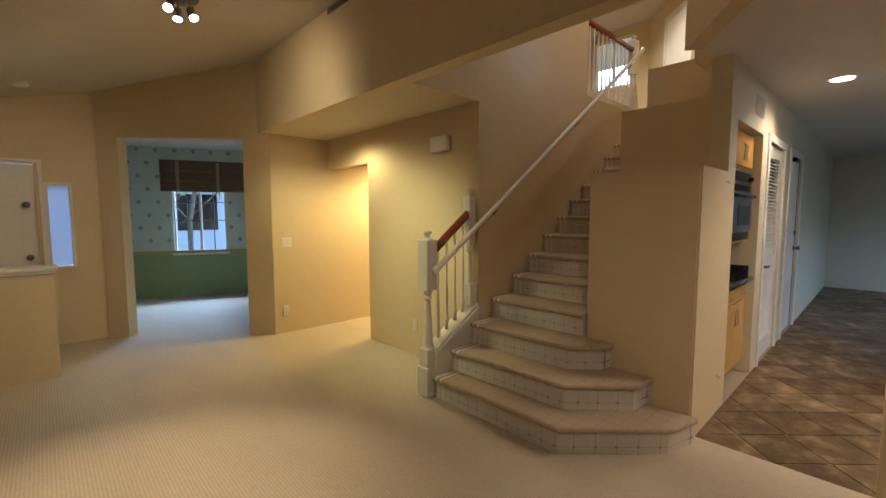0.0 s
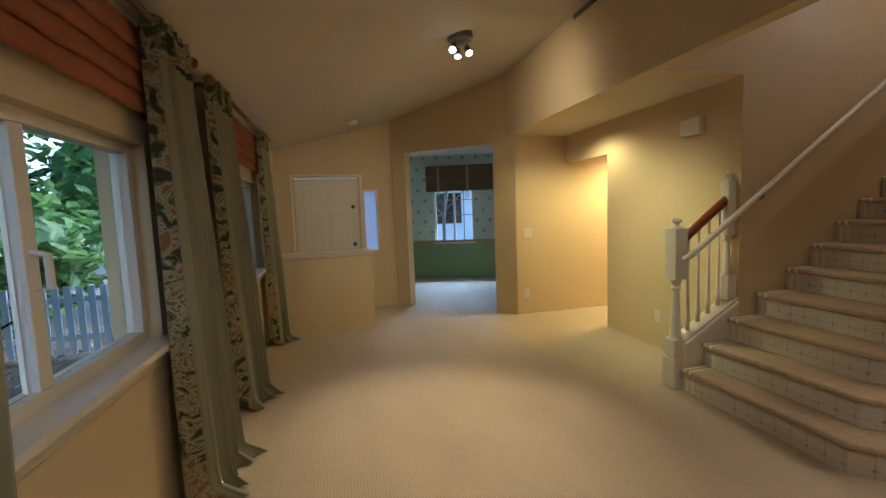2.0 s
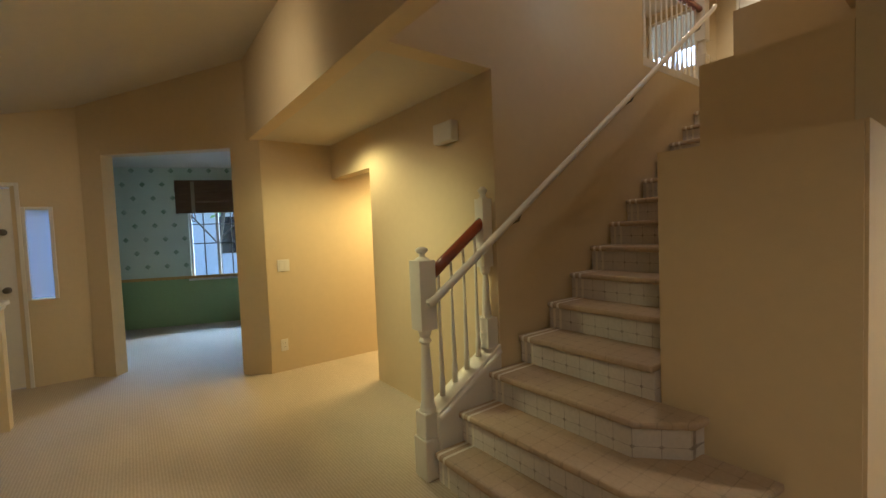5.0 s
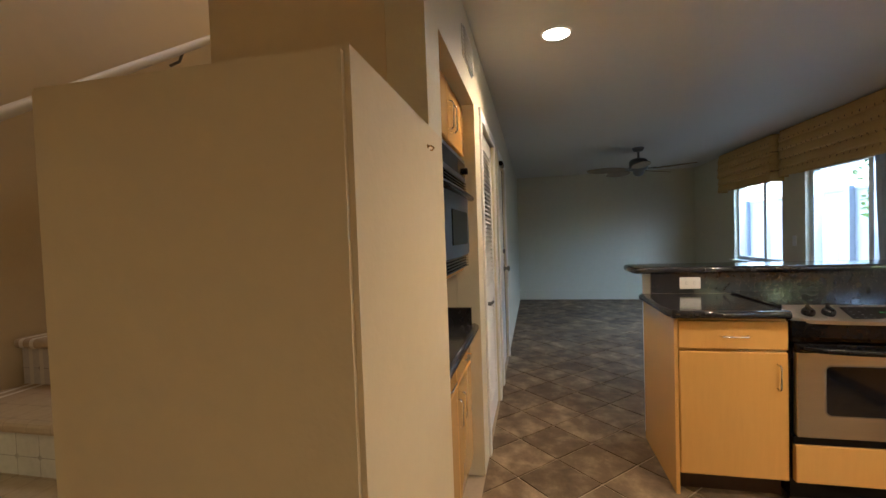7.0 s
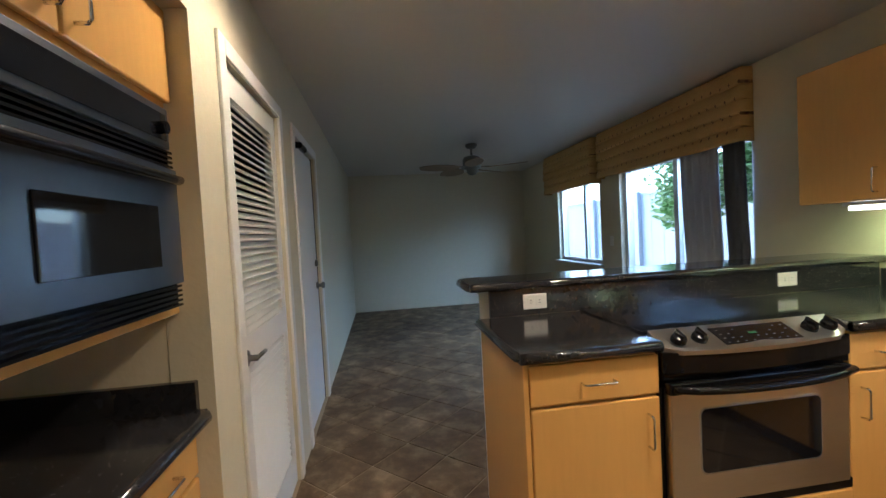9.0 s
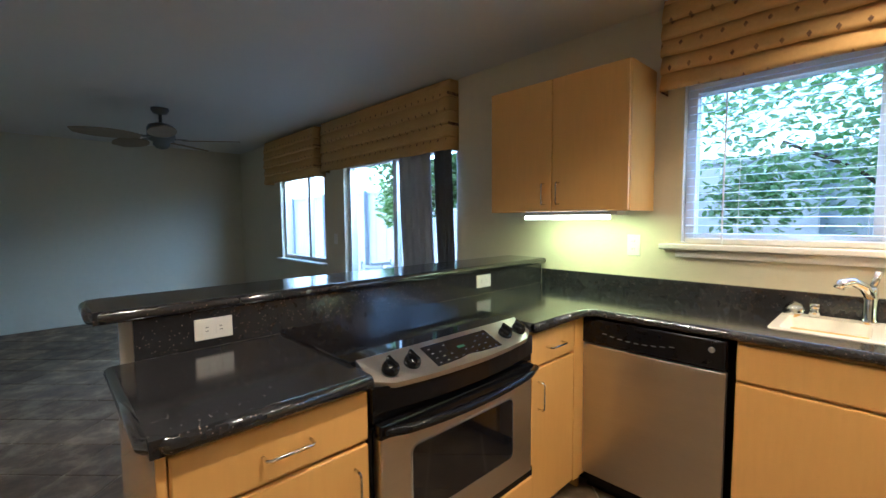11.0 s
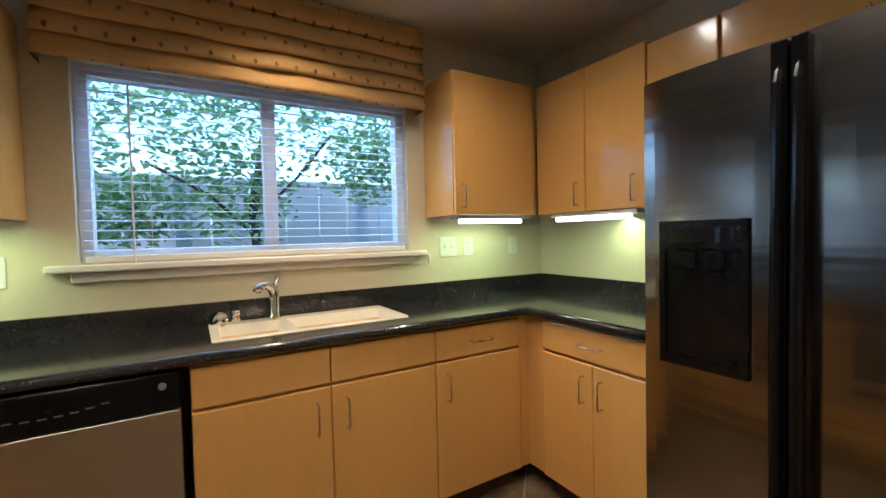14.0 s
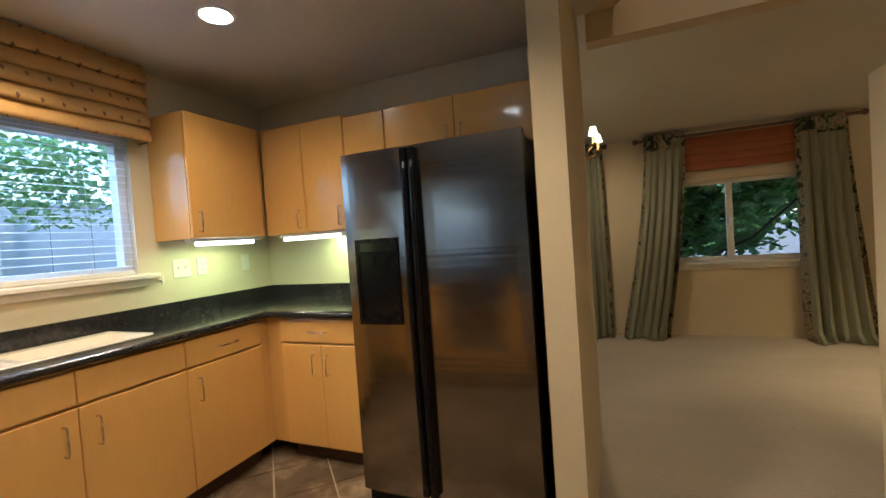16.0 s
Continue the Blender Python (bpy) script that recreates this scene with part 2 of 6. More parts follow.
M["runner"] = pattern("carpet_stair", (0.60, 0.55, 0.49), (0.30, 0.26, 0.23), 0.95, "grid", 0.085, 1.0, "yz", 0.12, 0.013, 0.5, offset=False)
M["runner_t"] = pattern("carpet_stair_tread", (0.45, 0.35, 0.24), (0.34, 0.27, 0.19), 0.95, "grid", 0.085, 1.0, "xy", 0.13, 0.018, 0.5, offset=False)
for _k in ("runner", "runner_t"):
    _n, _l = M[_k].node_tree.nodes, M[_k].node_tree.links
    _s = _n.new("ShaderNodeSeparateXYZ")
    _l.new(_n["Texture Coordinate"].outputs["Object"], _s.inputs[0])
    _f = None
    for _y in (0.545, 0.592):
        _c = _n.new("ShaderNodeMath")
        _c.operation = "COMPARE"
        _c.inputs[1].default_value, _c.inputs[2].default_value = _y, 0.009
        _l.new(_s.outputs[1], _c.inputs[0])
        if _f is not None:
            _a = _n.new("ShaderNodeMath")
            _a.operation = "MAXIMUM"
            _l.new(_f, _a.inputs[0])
            _l.new(_c.outputs[0], _a.inputs[1])
            _f = _a.outputs[0]
        else:
            _f = _c.outputs[0]
    _x = _n.new("ShaderNodeMix")
    _x.data_type = "RGBA"
    _b = _n["Principled BSDF"]
    _l.new(_f, _x.inputs["Factor"])
    _l.new(_b.inputs["Base Color"].links[0].from_socket, _x.inputs["A"])
    _x.inputs["B"].default_value = (0.72, 0.66, 0.55, 1)
    _l.new(_x.outputs["Result"], _b.inputs["Base Color"])
M["tile"] = slate()
_n, _l = M["tile"].node_tree.nodes, M["tile"].node_tree.links
_oi = _n.new("ShaderNodeObjectInfo")
_hs = _n.new("ShaderNodeHueSaturation")
_mr = _n.new("ShaderNodeMapRange")
_mr.inputs[3].default_value, _mr.inputs[4].default_value = 0.75, 1.25
_l.new(_oi.outputs["Random"], _mr.inputs[0])
_l.new(_mr.outputs[0], _hs.inputs["Value"])
_b = _n["Principled BSDF"]
_l.new(_b.inputs["Base Color"].links[0].from_socket, _hs.inputs["Color"])
_l.new(_hs.outputs[0], _b.inputs["Base Color"])
M["grout"] = material("grout", (0.34, 0.26, 0.17), 0.9, vary=0.1)
M["rail"] = material("cherry_rail", (0.22, 0.045, 0.015), 0.25, vary=0.15, scale=8, stretch=(1, 6, 6), coat=0.4)
M["cloth"] = material("curtain_cotton_sage", (0.26, 0.25, 0.155), 0.9, vary=0.06, scale=20, bump=0.2, bump_scale=300)
M["floral"] = floral()
M["shade_red"] = material("shade_terracotta", (0.33, 0.10, 0.035), 0.85, vary=0.12, scale=14, bump=0.3, bump_scale=260)
M["shade_gold"] = pattern("shade_gold_print", (0.55, 0.33, 0.10), (0.13, 0.06, 0.03), 0.7, "dots", 0.085, 1.3, "xz", 0.11, 0.03, 0.2)
M["brass"] = material("brass", (0.55, 0.36, 0.12), 0.25, 1.0)
M["pewter"] = material("pewter", (0.16, 0.15, 0.13), 0.35, 0.8)
M["blade"] = material("fan_blade_rattan", (0.24, 0.17, 0.09), 0.6, vary=0.2, scale=12, stretch=(1, 8, 1))
M["green"] = material("wall_paint_green", (0.30, 0.38, 0.18), 0.7, vary=0.04, bump=0.3)
M["paper"] = pattern("wallpaper_sprig", (0.62, 0.66, 0.56), (0.22, 0.30, 0.20), 0.75, "dots", 0.26, 0.8, "xz", 0.16, 0.03, 0.1)
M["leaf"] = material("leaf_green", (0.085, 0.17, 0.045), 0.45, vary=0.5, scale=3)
# leaf3 and leaf4: brighter leaf copies with sky and sun light in the colour
M["leaf3"] = material("leaf_skylit", (0.22, 0.36, 0.12), 0.5, vary=0.4, scale=3)
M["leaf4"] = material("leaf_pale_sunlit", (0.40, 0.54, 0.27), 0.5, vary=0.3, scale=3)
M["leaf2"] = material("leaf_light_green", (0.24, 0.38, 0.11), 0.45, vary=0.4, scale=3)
for _k in ("leaf", "leaf2", "leaf3", "leaf4"):
    _n, _l = M[_k].node_tree.nodes, M[_k].node_tree.links
    _t = _n.new("ShaderNodeBsdfTranslucent")
    _l.new(_n["Principled BSDF"].inputs["Base Color"].links[0].from_socket, _t.inputs[0])
    _x = _n.new("ShaderNodeMixShader")
    _x.inputs[0].default_value = 0.45
    _l.new(_n["Principled BSDF"].outputs[0], _x.inputs[1])
    _l.new(_t.outputs[0], _x.inputs[2])
    _l.new(_x.outputs[0], _n["Material Output"].inputs[0])
M["bark"] = material("bark", (0.10, 0.08, 0.06), 0.9, vary=0.3, scale=10, bump=0.6, bump_scale=40)
M["fence"] = material("fence_vinyl_white", (0.50, 0.54, 0.58), 0.6, vary=0.05)
M["soil"] = material("ground_mulch", (0.16, 0.12, 0.08), 0.95, vary=0.4, scale=10, bump=1, bump_scale=30)
M["tube"] = glow("tube_glow", (1.0, 1.0, 0.72), 1.1)
M["lamp"] = glow("lamp_glow", (1.0, 0.88, 0.68), 5)
M["glass"] = glass_mat()
M["shade_brown"] = material("shade_brown_woven", (0.16, 0.085, 0.04), 0.85, vary=0.2, scale=20, bump=0.3, bump_scale=200, stretch=(1, 1, 8))
M["sheer"] = material("sheer_white", (0.42, 0.44, 0.50), 0.9, vary=0.04)
M["greycloth"] = material("cloth_dark_grey", (0.10, 0.10, 0.11), 0.9, vary=0.1)
M["ventgrey"] = material("vent_grey", (0.14, 0.13, 0.11), 0.6, vary=0.1)
M["rod"] = material("rod_brown_wood", (0.13, 0.06, 0.03), 0.4, vary=0.2)
M["blind"] = material("blind_white", (0.82, 0.84, 0.88), 0.5, vary=0.02)
_n, _l = M["blind"].node_tree.nodes, M["blind"].node_tree.links
_t = _n.new("ShaderNodeBsdfTranslucent")
_t.inputs[0].default_value = (0.85, 0.88, 0.95, 1)
_x = _n.new("ShaderNodeMixShader")
_x.inputs[0].default_value = 0.75
_l.new(_n["Principled BSDF"].outputs[0], _x.inputs[1])
_l.new(_t.outputs[0], _x.inputs[2])
_l.new(_x.outputs[0], _n["Material Output"].inputs[0])
M["steel_dark"] = material("steel_dark", (0.20, 0.21, 0.23), 0.3, 1.0, vary=0.05)
M["badge"] = material("badge_silver", (0.34, 0.33, 0.30), 0.3, 0.4)
M["ribbon"] = material("ribbon_tan", (0.34, 0.25, 0.15), 0.8)
M["lampshade"] = glow("lampshade_glow", (1.0, 0.82, 0.5), 0.45)


# ---- mesh tools ----
def box(bm, x0, x1, y0, y1, z0, z1, m=None):
    vs = [bm.verts.new(m @ Vector((x, y, z)) if m else (x, y, z)) for x in (x0, x1) for y in (y0, y1) for z in (z0, z1)]
    for q in ((0, 1, 3, 2), (4, 6, 7, 5), (0, 4, 5, 1), (2, 3, 7, 6), (0, 2, 6, 4), (1, 5, 7, 3)):
        bm.faces.new([vs[i] for i in q])
    return vs


def prism(bm, pts, z0, z1):
    """A block over a plan polygon, given anticlockwise; z1 may be a function of x, y."""
    lo = [bm.verts.new((x, y, z0)) for x, y in pts]
    hi = [bm.verts.new((x, y, z1(x, y) if callable(z1) else z1)) for x, y in pts]
    bm.faces.new(lo[::-1])
    bm.faces.new(hi)
    k = len(pts)
    for i in range(k):
        j = (i + 1) % k
        bm.faces.new((lo[i], lo[j], hi[j], hi[i]))


def lathe(bm, prof, seg=16, c=(0, 0, 0), axis="z"):
    """A turned body from (radius, height) pairs."""
    rings = []
    for r, h in prof:
        ring = []
        for i in range(seg):
            a = 2 * math.pi * i / seg
            p = (r * math.cos(a), r * math.sin(a), h)
            if axis == "y":
                p = (p[0], p[2], p[1])
            elif axis == "x":
                p = (p[2], p[0], p[1])
            ring.append(bm.verts.new((c[0] + p[0], c[1] + p[1], c[2] + p[2])))
        rings.append(ring)
    for a, b in zip(rings, rings[1:]):
        for i in range(seg):
            j = (i + 1) % seg
            bm.faces.new((a[i], a[j], b[j], b[i]))
    bm.faces.new(rings[0][::-1])
    bm.faces.new(rings[-1])


def tube(bm, pts, r, seg=8):
    """A round bar through points."""
    pts = [Vector(p) for p in pts]
    rings = []
    for i, p in enumerate(pts):
        d = (pts[min(i + 1, len(pts) - 1)] - pts[max(i - 1, 0)]).normalized()
        up = Vector((0, 0, 1)) if abs(d.z) < 0.9 else Vector((1, 0, 0))
        a = d.cross(up).normalized()
        b = d.cross(a)
        rings.append([bm.verts.new(p + (a * math.cos(t) + b * math.sin(t)) * r) for t in [2 * math.pi * k / seg for k in range(seg)]])
    for a, b in zip(rings, rings[1:]):
        for i in range(seg):
            j = (i + 1) % seg
            bm.faces.new((a[i], a[j], b[j], b[i]))
    bm.faces.new(rings[0][::-1])
    bm.faces.new(rings[-1])


def soften(bm, width, seg=2):
    bmesh.ops.recalc_face_normals(bm, faces=bm.faces)
    edges = [e for e in bm.edges if len(e.link_faces) == 2 and e.calc_face_angle(0) > 0.5]
    bmesh.ops.bevel(bm, geom=edges, offset=width, segments=seg, affect="EDGES", profile=0.5, clamp_overlap=True)


def part(name, bm, mat, parent=None, label="", smooth=False, bevel=0.0, seg=2):
    """One mesh object, under its thing if a parent is given."""
    if bevel:
        soften(bm, bevel, seg)
    bmesh.ops.recalc_face_normals(bm, faces=bm.faces)
    me = bpy.data.meshes.new(name)
    bm.to_mesh(me)
    bm.free()
    for mm in (mat if isinstance(mat, (list, tuple)) else [mat]):
        me.materials.append(M[mm] if isinstance(mm, str) else mm)
    if smooth:
        for p in me.polygons:
            p.use_smooth = True
    ob = new(name, me)
    if parent:
        ob.parent = parent
    if label:
        ob["label"] = label
    return ob


def block(name, dims, mat, parent=None, label="", bevel=0.0, seg=2):
    bm = bmesh.new()
    box(bm, *dims)
    return part(name, bm, mat, parent, label, bevel=bevel, seg=seg)


ORIGIN = Vector((0, 0, 0))  # where the part of the house being built has its origin
KITCHEN = Vector((0.09, -0.05, 0))


def thing(name, m, label, category, group="", kind=""):
    ob = new(name)
    ob.matrix_basis = Matrix.Translation(ORIGIN) @ m
    ob.empty_display_size = 0.1
    return tagged(ob, label, category, group, kind)


def structure(name, bm, mat, bevel=0.0, smooth=False):
    ob = tagged(part(name, bm, mat, bevel=bevel, smooth=smooth), kind="structure")
    ob.location = ORIGIN
    return ob


def build_at(origin):
    ORIGIN.xyz = origin


def cut(a0, a1, z0, z1, holes):
    """The rectangles of a wall from a0 to a1 that remain round its holes (a, b, low, high)."""
    out, at = [], a0
    for h0, h1, l, t in sorted(holes):
        if h0 > at:
            out.append((at, h0, z0, z1))
        if l > z0:
            out.append((h0, h1, z0, l))
        if t < z1:
            out.append((h0, h1, t, z1))
        at = h1
    if at < a1:
        out.append((at, a1, z0, z1))
    return out


def wall_along_y(name, x0, x1, y0, y1, z0, z1, holes=(), mat="wall"):
    bm = bmesh.new()
    for a, b, l, t in cut(y0, y1, z0, z1, holes):
        box(bm, x0, x1, a, b, l, t)
    return structure(name, bm, mat)


def wall_along_x(name, y0, y1, x0, x1, z0, z1, holes=(), mat="wall"):
    bm = bmesh.new()
    for a, b, l, t in cut(x0, x1, z0, z1, holes):
        box(bm, a, b, y0, y1, l, t)
    return structure(name, bm, mat)


def wall_between(name, p, q, thick, z0, z1, holes=(), mat="wall"):
    """A wall whose inner face runs from p to q in plan; the body lies to the left of that way."""
    p, q = Vector((*p, 0)), Vector((*q, 0))
    d = q - p
    m = Matrix.Translation(p) @ Matrix.Rotation(math.atan2(d.y, d.x), 4, "Z")
    bm = bmesh.new()
    for a, b, l, t in cut(0, d.length, z0, z1, holes):
        box(bm, a, b, 0, thick, l, t)
    ob = structure(name, bm, mat)
    ob.matrix_basis = m
    return ob


# ---- the setting ----
SLOPE_Z, SLOPE = 2.24, 0.262  # the vaulted ceiling of the living room


def vault(x):
    return SLOPE_Z + SLOPE * (x - 0.45)


# floors
bm = bmesh.new()
prism(bm, [(0.25, -2.75), (3.12, -2.75), (3.12, 0.245), (4.40, 0.245), (4.40, 1.12), (4.31, 1.12), (4.31, 1.5), (6.2, 2.64), (7.0, 5.1), (6.0, 9.5), (0.25, 9.5)], -0.1, 0)
structure("floor_carpet", bm, "carpet")
bm = bmesh.new()
prism(bm, [(3.12, -2.20), (12.2, -2.20), (12.2, 2.2), (4.404, 2.2), (4.404, 0.241), (3.12, 0.241)], -0.1, -0.006)
structure("floor_grout", bm, "grout")

# living room walls
bm = bmesh.new()
# unseen slab outside the west windows, added to shade sills and frames
box(bm, -0.42, 0.248, -3.0, 7.0, 2.16, 2.30)
structure("eave_west", bm, "white")
bm = bmesh.new()
# unseen slab in place of a brown pergola beam, added to darken the fence
box(bm, 6.9, 12.2, -4.4, -2.16, 2.95, 3.05)
structure("patio_cover", bm, "rod")
W1 = (1.05, 2.33, 0.82, 1.70)
W2 = (3.68, 4.95, 0.82, 1.70)
wall_along_y("wall_west", 0.25, 0.45, -2.61, 6.28, 0, 2.24, [W1, W2])
wall_along_x("wall_entry", 6.28, 6.44, 0.25, 2.12, 0, 2.75, [(0.70, 1.54, 0, 1.875), (1.60, 1.82, 0.82, 1.69)])
wall_between("wall_dining_opening", (2.04, 6.26), (3.42, 5.08), 0.14, 0, 3.2, [(0.22, 1.53, 0, 2.18)])
wall_along_x("wall_hall_north", 5.08, 5.20, 3.425, 7.3, 0, 2.60)
wall_along_y("wall_hall_header", 4.12, 4.24, 4.22, 5.08, 1.90, 2.60)
wall_along_y("wall_hall", 4.12, 4.24, 2.76, 4.22, 0, 2.60)
wall_along_y("wall_hall_end", 7.3, 7.4, 2.76, 5.2, 0, 2.6)
wall_along_x("wall_living_south", -2.75, -2.61, 0.25, 3.12, 0, 3.2)
bm = bmesh.new()
box(bm, 4.115, 5.82, 2.64, 2.76, 0, 5.0)
box(bm, 5.82, 7.4, 2.64, 2.76, 0, 2.60)
box(bm, 3.443, 4.115, 2.64, 2.76, 2.242, 5.0)
structure("wall_stair", bm, "wall")
bm = bmesh.new()
box(bm, 3.33, 3.44, 0.398, 5.25, 2.24, 5.0)
structure("wall_beam", bm, "wall")

# ceilings
bm = bmesh.new()
lo = [bm.verts.new((x, y, vault(x))) for x, y in ((0.25, -2.75), (3.44, -2.75), (3.44, 6.5), (0.25, 6.5))]
hi = [bm.verts.new((v.co.x, v.co.y, v.co.z + 0.12)) for v in lo]
bm.faces.new(lo)
bm.faces.new(hi)
for i in range(4):
    j = (i + 1) % 4
    bm.faces.new((lo[i], lo[j], hi[j], hi[i]))
structure("ceiling_living", bm, "ceil")
bm = bmesh.new()
box(bm, 3.443, 4.118, 2.762, 5.078, 2.243, 2.34)
box(bm, 4.24, 7.3, 2.76, 5.08, 2.20, 2.30)
structure("ceiling_hall", bm, "ceil")
CK = 2.385
bm = bmesh.new()
prism(bm, [(3.12, -2.20), (12.2, -2.20), (12.2, 1.25), (4.76, 1.245), (4.64, 1.245), (3.44, 0.42), (3.44, 0.345), (3.12, 0.345)], CK, CK + 0.18)
structure("ceiling_kitchen", bm, "ceil_k")
bm = bmesh.new()
box(bm, 3.44, 12.2, -2.75, 9.5, 5.0, 5.1)
structure("ceiling_upper", bm, "ceil")
wall_between("wall_upper_diagonal", (3.446, 0.423), (4.643, 1.246), 0.10, CK + 0.002, 5.0)
wall_along_x("wall_upper_south", 1.12, 1.35, 4.86, 9.5, CK, 5.0)
wall_along_x("wall_upper_north", 5.1, 5.2, 3.58, 10.2, 2.62, 5.0)
wall_along_y("wall_upper_end", 10.1, 10.2, 1.35, 5.1, 2.62, 5.0, [(3.97, 4.78, 3.88, 4.85)])
wall_between("wall_upper_return", (10.1, 3.68), (8.2, 1.9), 0.1, 2.62, 5.0)
bm = bmesh.new()
prism(bm, [(7.1, 1.9), (10.1, 1.35), (10.1, 5.1), (5.82, 5.1), (5.82, 2.762), (7.1, 2.762)], 2.46, 2.598)
structure("floor_upper", bm, "carpet")

m = Matrix.Translation((10.1, 3.68, 0)) @ Matrix.Rotation(math.atan2(-1.78, -1.9), 4, "Z")
ud = thing("upstairs_door", m @ pose(0.80, -0.004, 2.60), "plain white upstairs door, closed, in a white frame", "door")
bm = bmesh.new()
box(bm, 0, 0.8, -0.03, 0, 0.01, 2.0)
part("leaf", bm, "white", ud)
for x0, x1, z0, z1 in ((-0.075, -0.003, 0, 2.08), (0.803, 0.875, 0, 2.08), (-0.003, 0.803, 2.004, 2.08)):
    bm = bmesh.new()
    box(bm, x0, x1, -0.045, 0, z0, z1)
    part("casing", bm, "white", ud, bevel=0.004)

# dining room
wall_between("wall_dining_far", (2.22, 8.79), (4.245, 8.04), 0.14, 0, 2.6, [(0.974, 1.756, 0.72, 1.80)], "paper")
wall_between("wall_dining_bay", (4.245, 8.04), (5.8, 7.94), 0.14, 0, 2.6, [(0.18, 1.02, 0.72, 1.80)], "paper")
wall_along_y("wall_dining_west", 2.04, 2.18, 6.44, 8.95, 0, 2.6, (), "paper")
wall_along_y("wall_dining_east", 5.78, 5.9, 5.2, 8.1, 0, 2.6, (), "paper")
bm = bmesh.new()
prism(bm, [(2.14, 6.41), (3.55, 5.21), (5.9, 5.21), (5.9, 9.2), (1.9, 9.2), (1.9, 6.45)], 2.44, 2.52)
structure("ceiling_dining", bm, "ceil_k")

# kitchen and family room walls
build_at(KITCHEN)
KW = (4.14, 5.55, 1.20, 1.98)
SL = (7.13, 8.83, 0.0, 1.93)
FW = (9.26, 10.47, 0.83, 1.90)
wall_along_x("wall_south", -2.15, -1.99, 3.03, 12.11, 0, CK, [KW, SL, FW], "wall_k")
wall_along_y("wall_fridge", 3.03, 3.15, -1.99, 0.283, 0, CK, (), "wall_k")
wall_along_x("wall_stub", 0.285, 0.395, 3.03, 4.20, 0, CK)
wall_along_y("wall_kitchen_back", 3.03, 3.15, -2.61, 0.285, CK + 0.182, 3.2)
build_at((0, 0, 0))
wall_along_y("wall_east", 12.07, 12.2, -2.04, 1.12, 0, CK, (), "wall_k")
NICHE = (5.044, 5.893, 0, 2.0)
LD = (6.16, 6.94, 0, 1.98)
D2 = (7.34, 8.16, 0, 1.98)
wall_along_x("wall_north", 1.12, 1.24, 4.86, 12.2, 0, CK, [(4.86, 5.044, 0, 1.635), NICHE, LD, D2], "wall_k")
bm = bmesh.new()
prism(bm, [(4.31, 1.12), (5.044, 1.12), (5.044, 1.24), (4.86, 1.24), (4.86, 1.80), (4.31, 1.80)], 0, 1.635)
near = [e for e in bm.edges if all(v.co.x < 4.32 for v in e.verts) and (all(v.co.z > 1.6 for v in e.verts) or abs(e.verts[0].co.z - e.verts[1].co.z) > 1)]
bmesh.ops.bevel(bm, geom=near, offset=0.011, segments=4, affect="EDGES")
low = structure("wall_step_low", bm, "wall", smooth=True)
low.data.set_sharp_from_angle(angle=radians(30))
bm = bmesh.new()
box(bm, 4.862, 4.98, 1.242, 1.84, 0, 2.14)
box(bm, 4.98, 5.448, 1.752, 1.84, 0, 2.02)
box(bm, 4.98, 5.448, 1.242, 1.84, 2.022, 2.14)
structure("wall_step_mid", bm, "wall")
bm = bmesh.new()
box(bm, 5.45, 5.96, 1.755, 1.88, 0, 2.018)
box(bm, 5.45, 8.4, 1.242, 1.88, 2.02, 2.60)
box(bm, 5.96, 8.4, 1.78, 1.88, 0, 2.018)
structure("wall_step_high", bm, "wall")

# ---- stairs ----
RISE, RUN = 0.167, 0.24


def steps():
    """The carpeted flight; the three lowest steps flare out past the low wall."""
    flare = {1: [(3.63, 2.63), (3.62, 1.60), (4.07, 1.16), (4.30, 1.10), (4.30, 1.20)],
             2: [(3.80, 2.63), (3.82, 1.68), (4.12, 1.38), (4.30, 1.36)],
             3: [(4.03, 2.63), (4.04, 1.79), (4.20, 1.62), (4.30, 1.61)]}
    stair = thing("staircase", pose(4.0, 2.0, 0), "straight stairs wrapped in beige carpet with a dark grid print", "staircase")
    for i in range(1, 16):
        z1 = RISE * i
        if i in flare:
            pts = flare[i] + [(4.30, 2.63)]
        else:
            x = 4.32 + (i - 4) * RUN
            pts = [(x, 2.63), (x, 1.90 if x > 4.85 else 1.81), (x + RUN + 0.26, 1.90 if x > 4.85 else 1.81), (x + RUN + 0.26, 2.63)]
            if i == 4:
                pts[0], pts[1] = (4.285, 2.63), (4.285, 1.81)
        bm = bmesh.new()
        prism(bm, [(x - 4.0, y - 2.0) for x, y in pts], 0.0 if i < 4 else z1 - RISE - 0.05, z1 - 0.03)
        riser = part("riser", bm, "runner", stair)
        k = len(pts) - 1
        bm = bmesh.new()
        nose = []
        cx = sum(p[0] for p in pts) / len(pts)
        cy = 2.3
        for j, (x, y) in enumerate(pts):
            if i in flare and j < len(pts) - 1:
                d = Vector((x - 4.35, y - 2.1 if j else 0)).normalized() * 0.028
                if j == 0:
                    d = Vector((-0.028, 0))
                nose.append((x + d.x - 4.0, min(y + d.y, 2.63) - 2.0))
            else:
                nose.append((x - (0.028 if i not in flare and j < 2 else 0) - 4.0, y - 2.0))
        if i == 1:
            nose[4] = (nose[4][0], nose[4][1])
            nose = nose[:4] + nose[5:]
        prism(bm, nose, z1 - 0.035, z1)
        part("tread", bm, "runner_t", stair, bevel=0.012)
    return stair


steps()

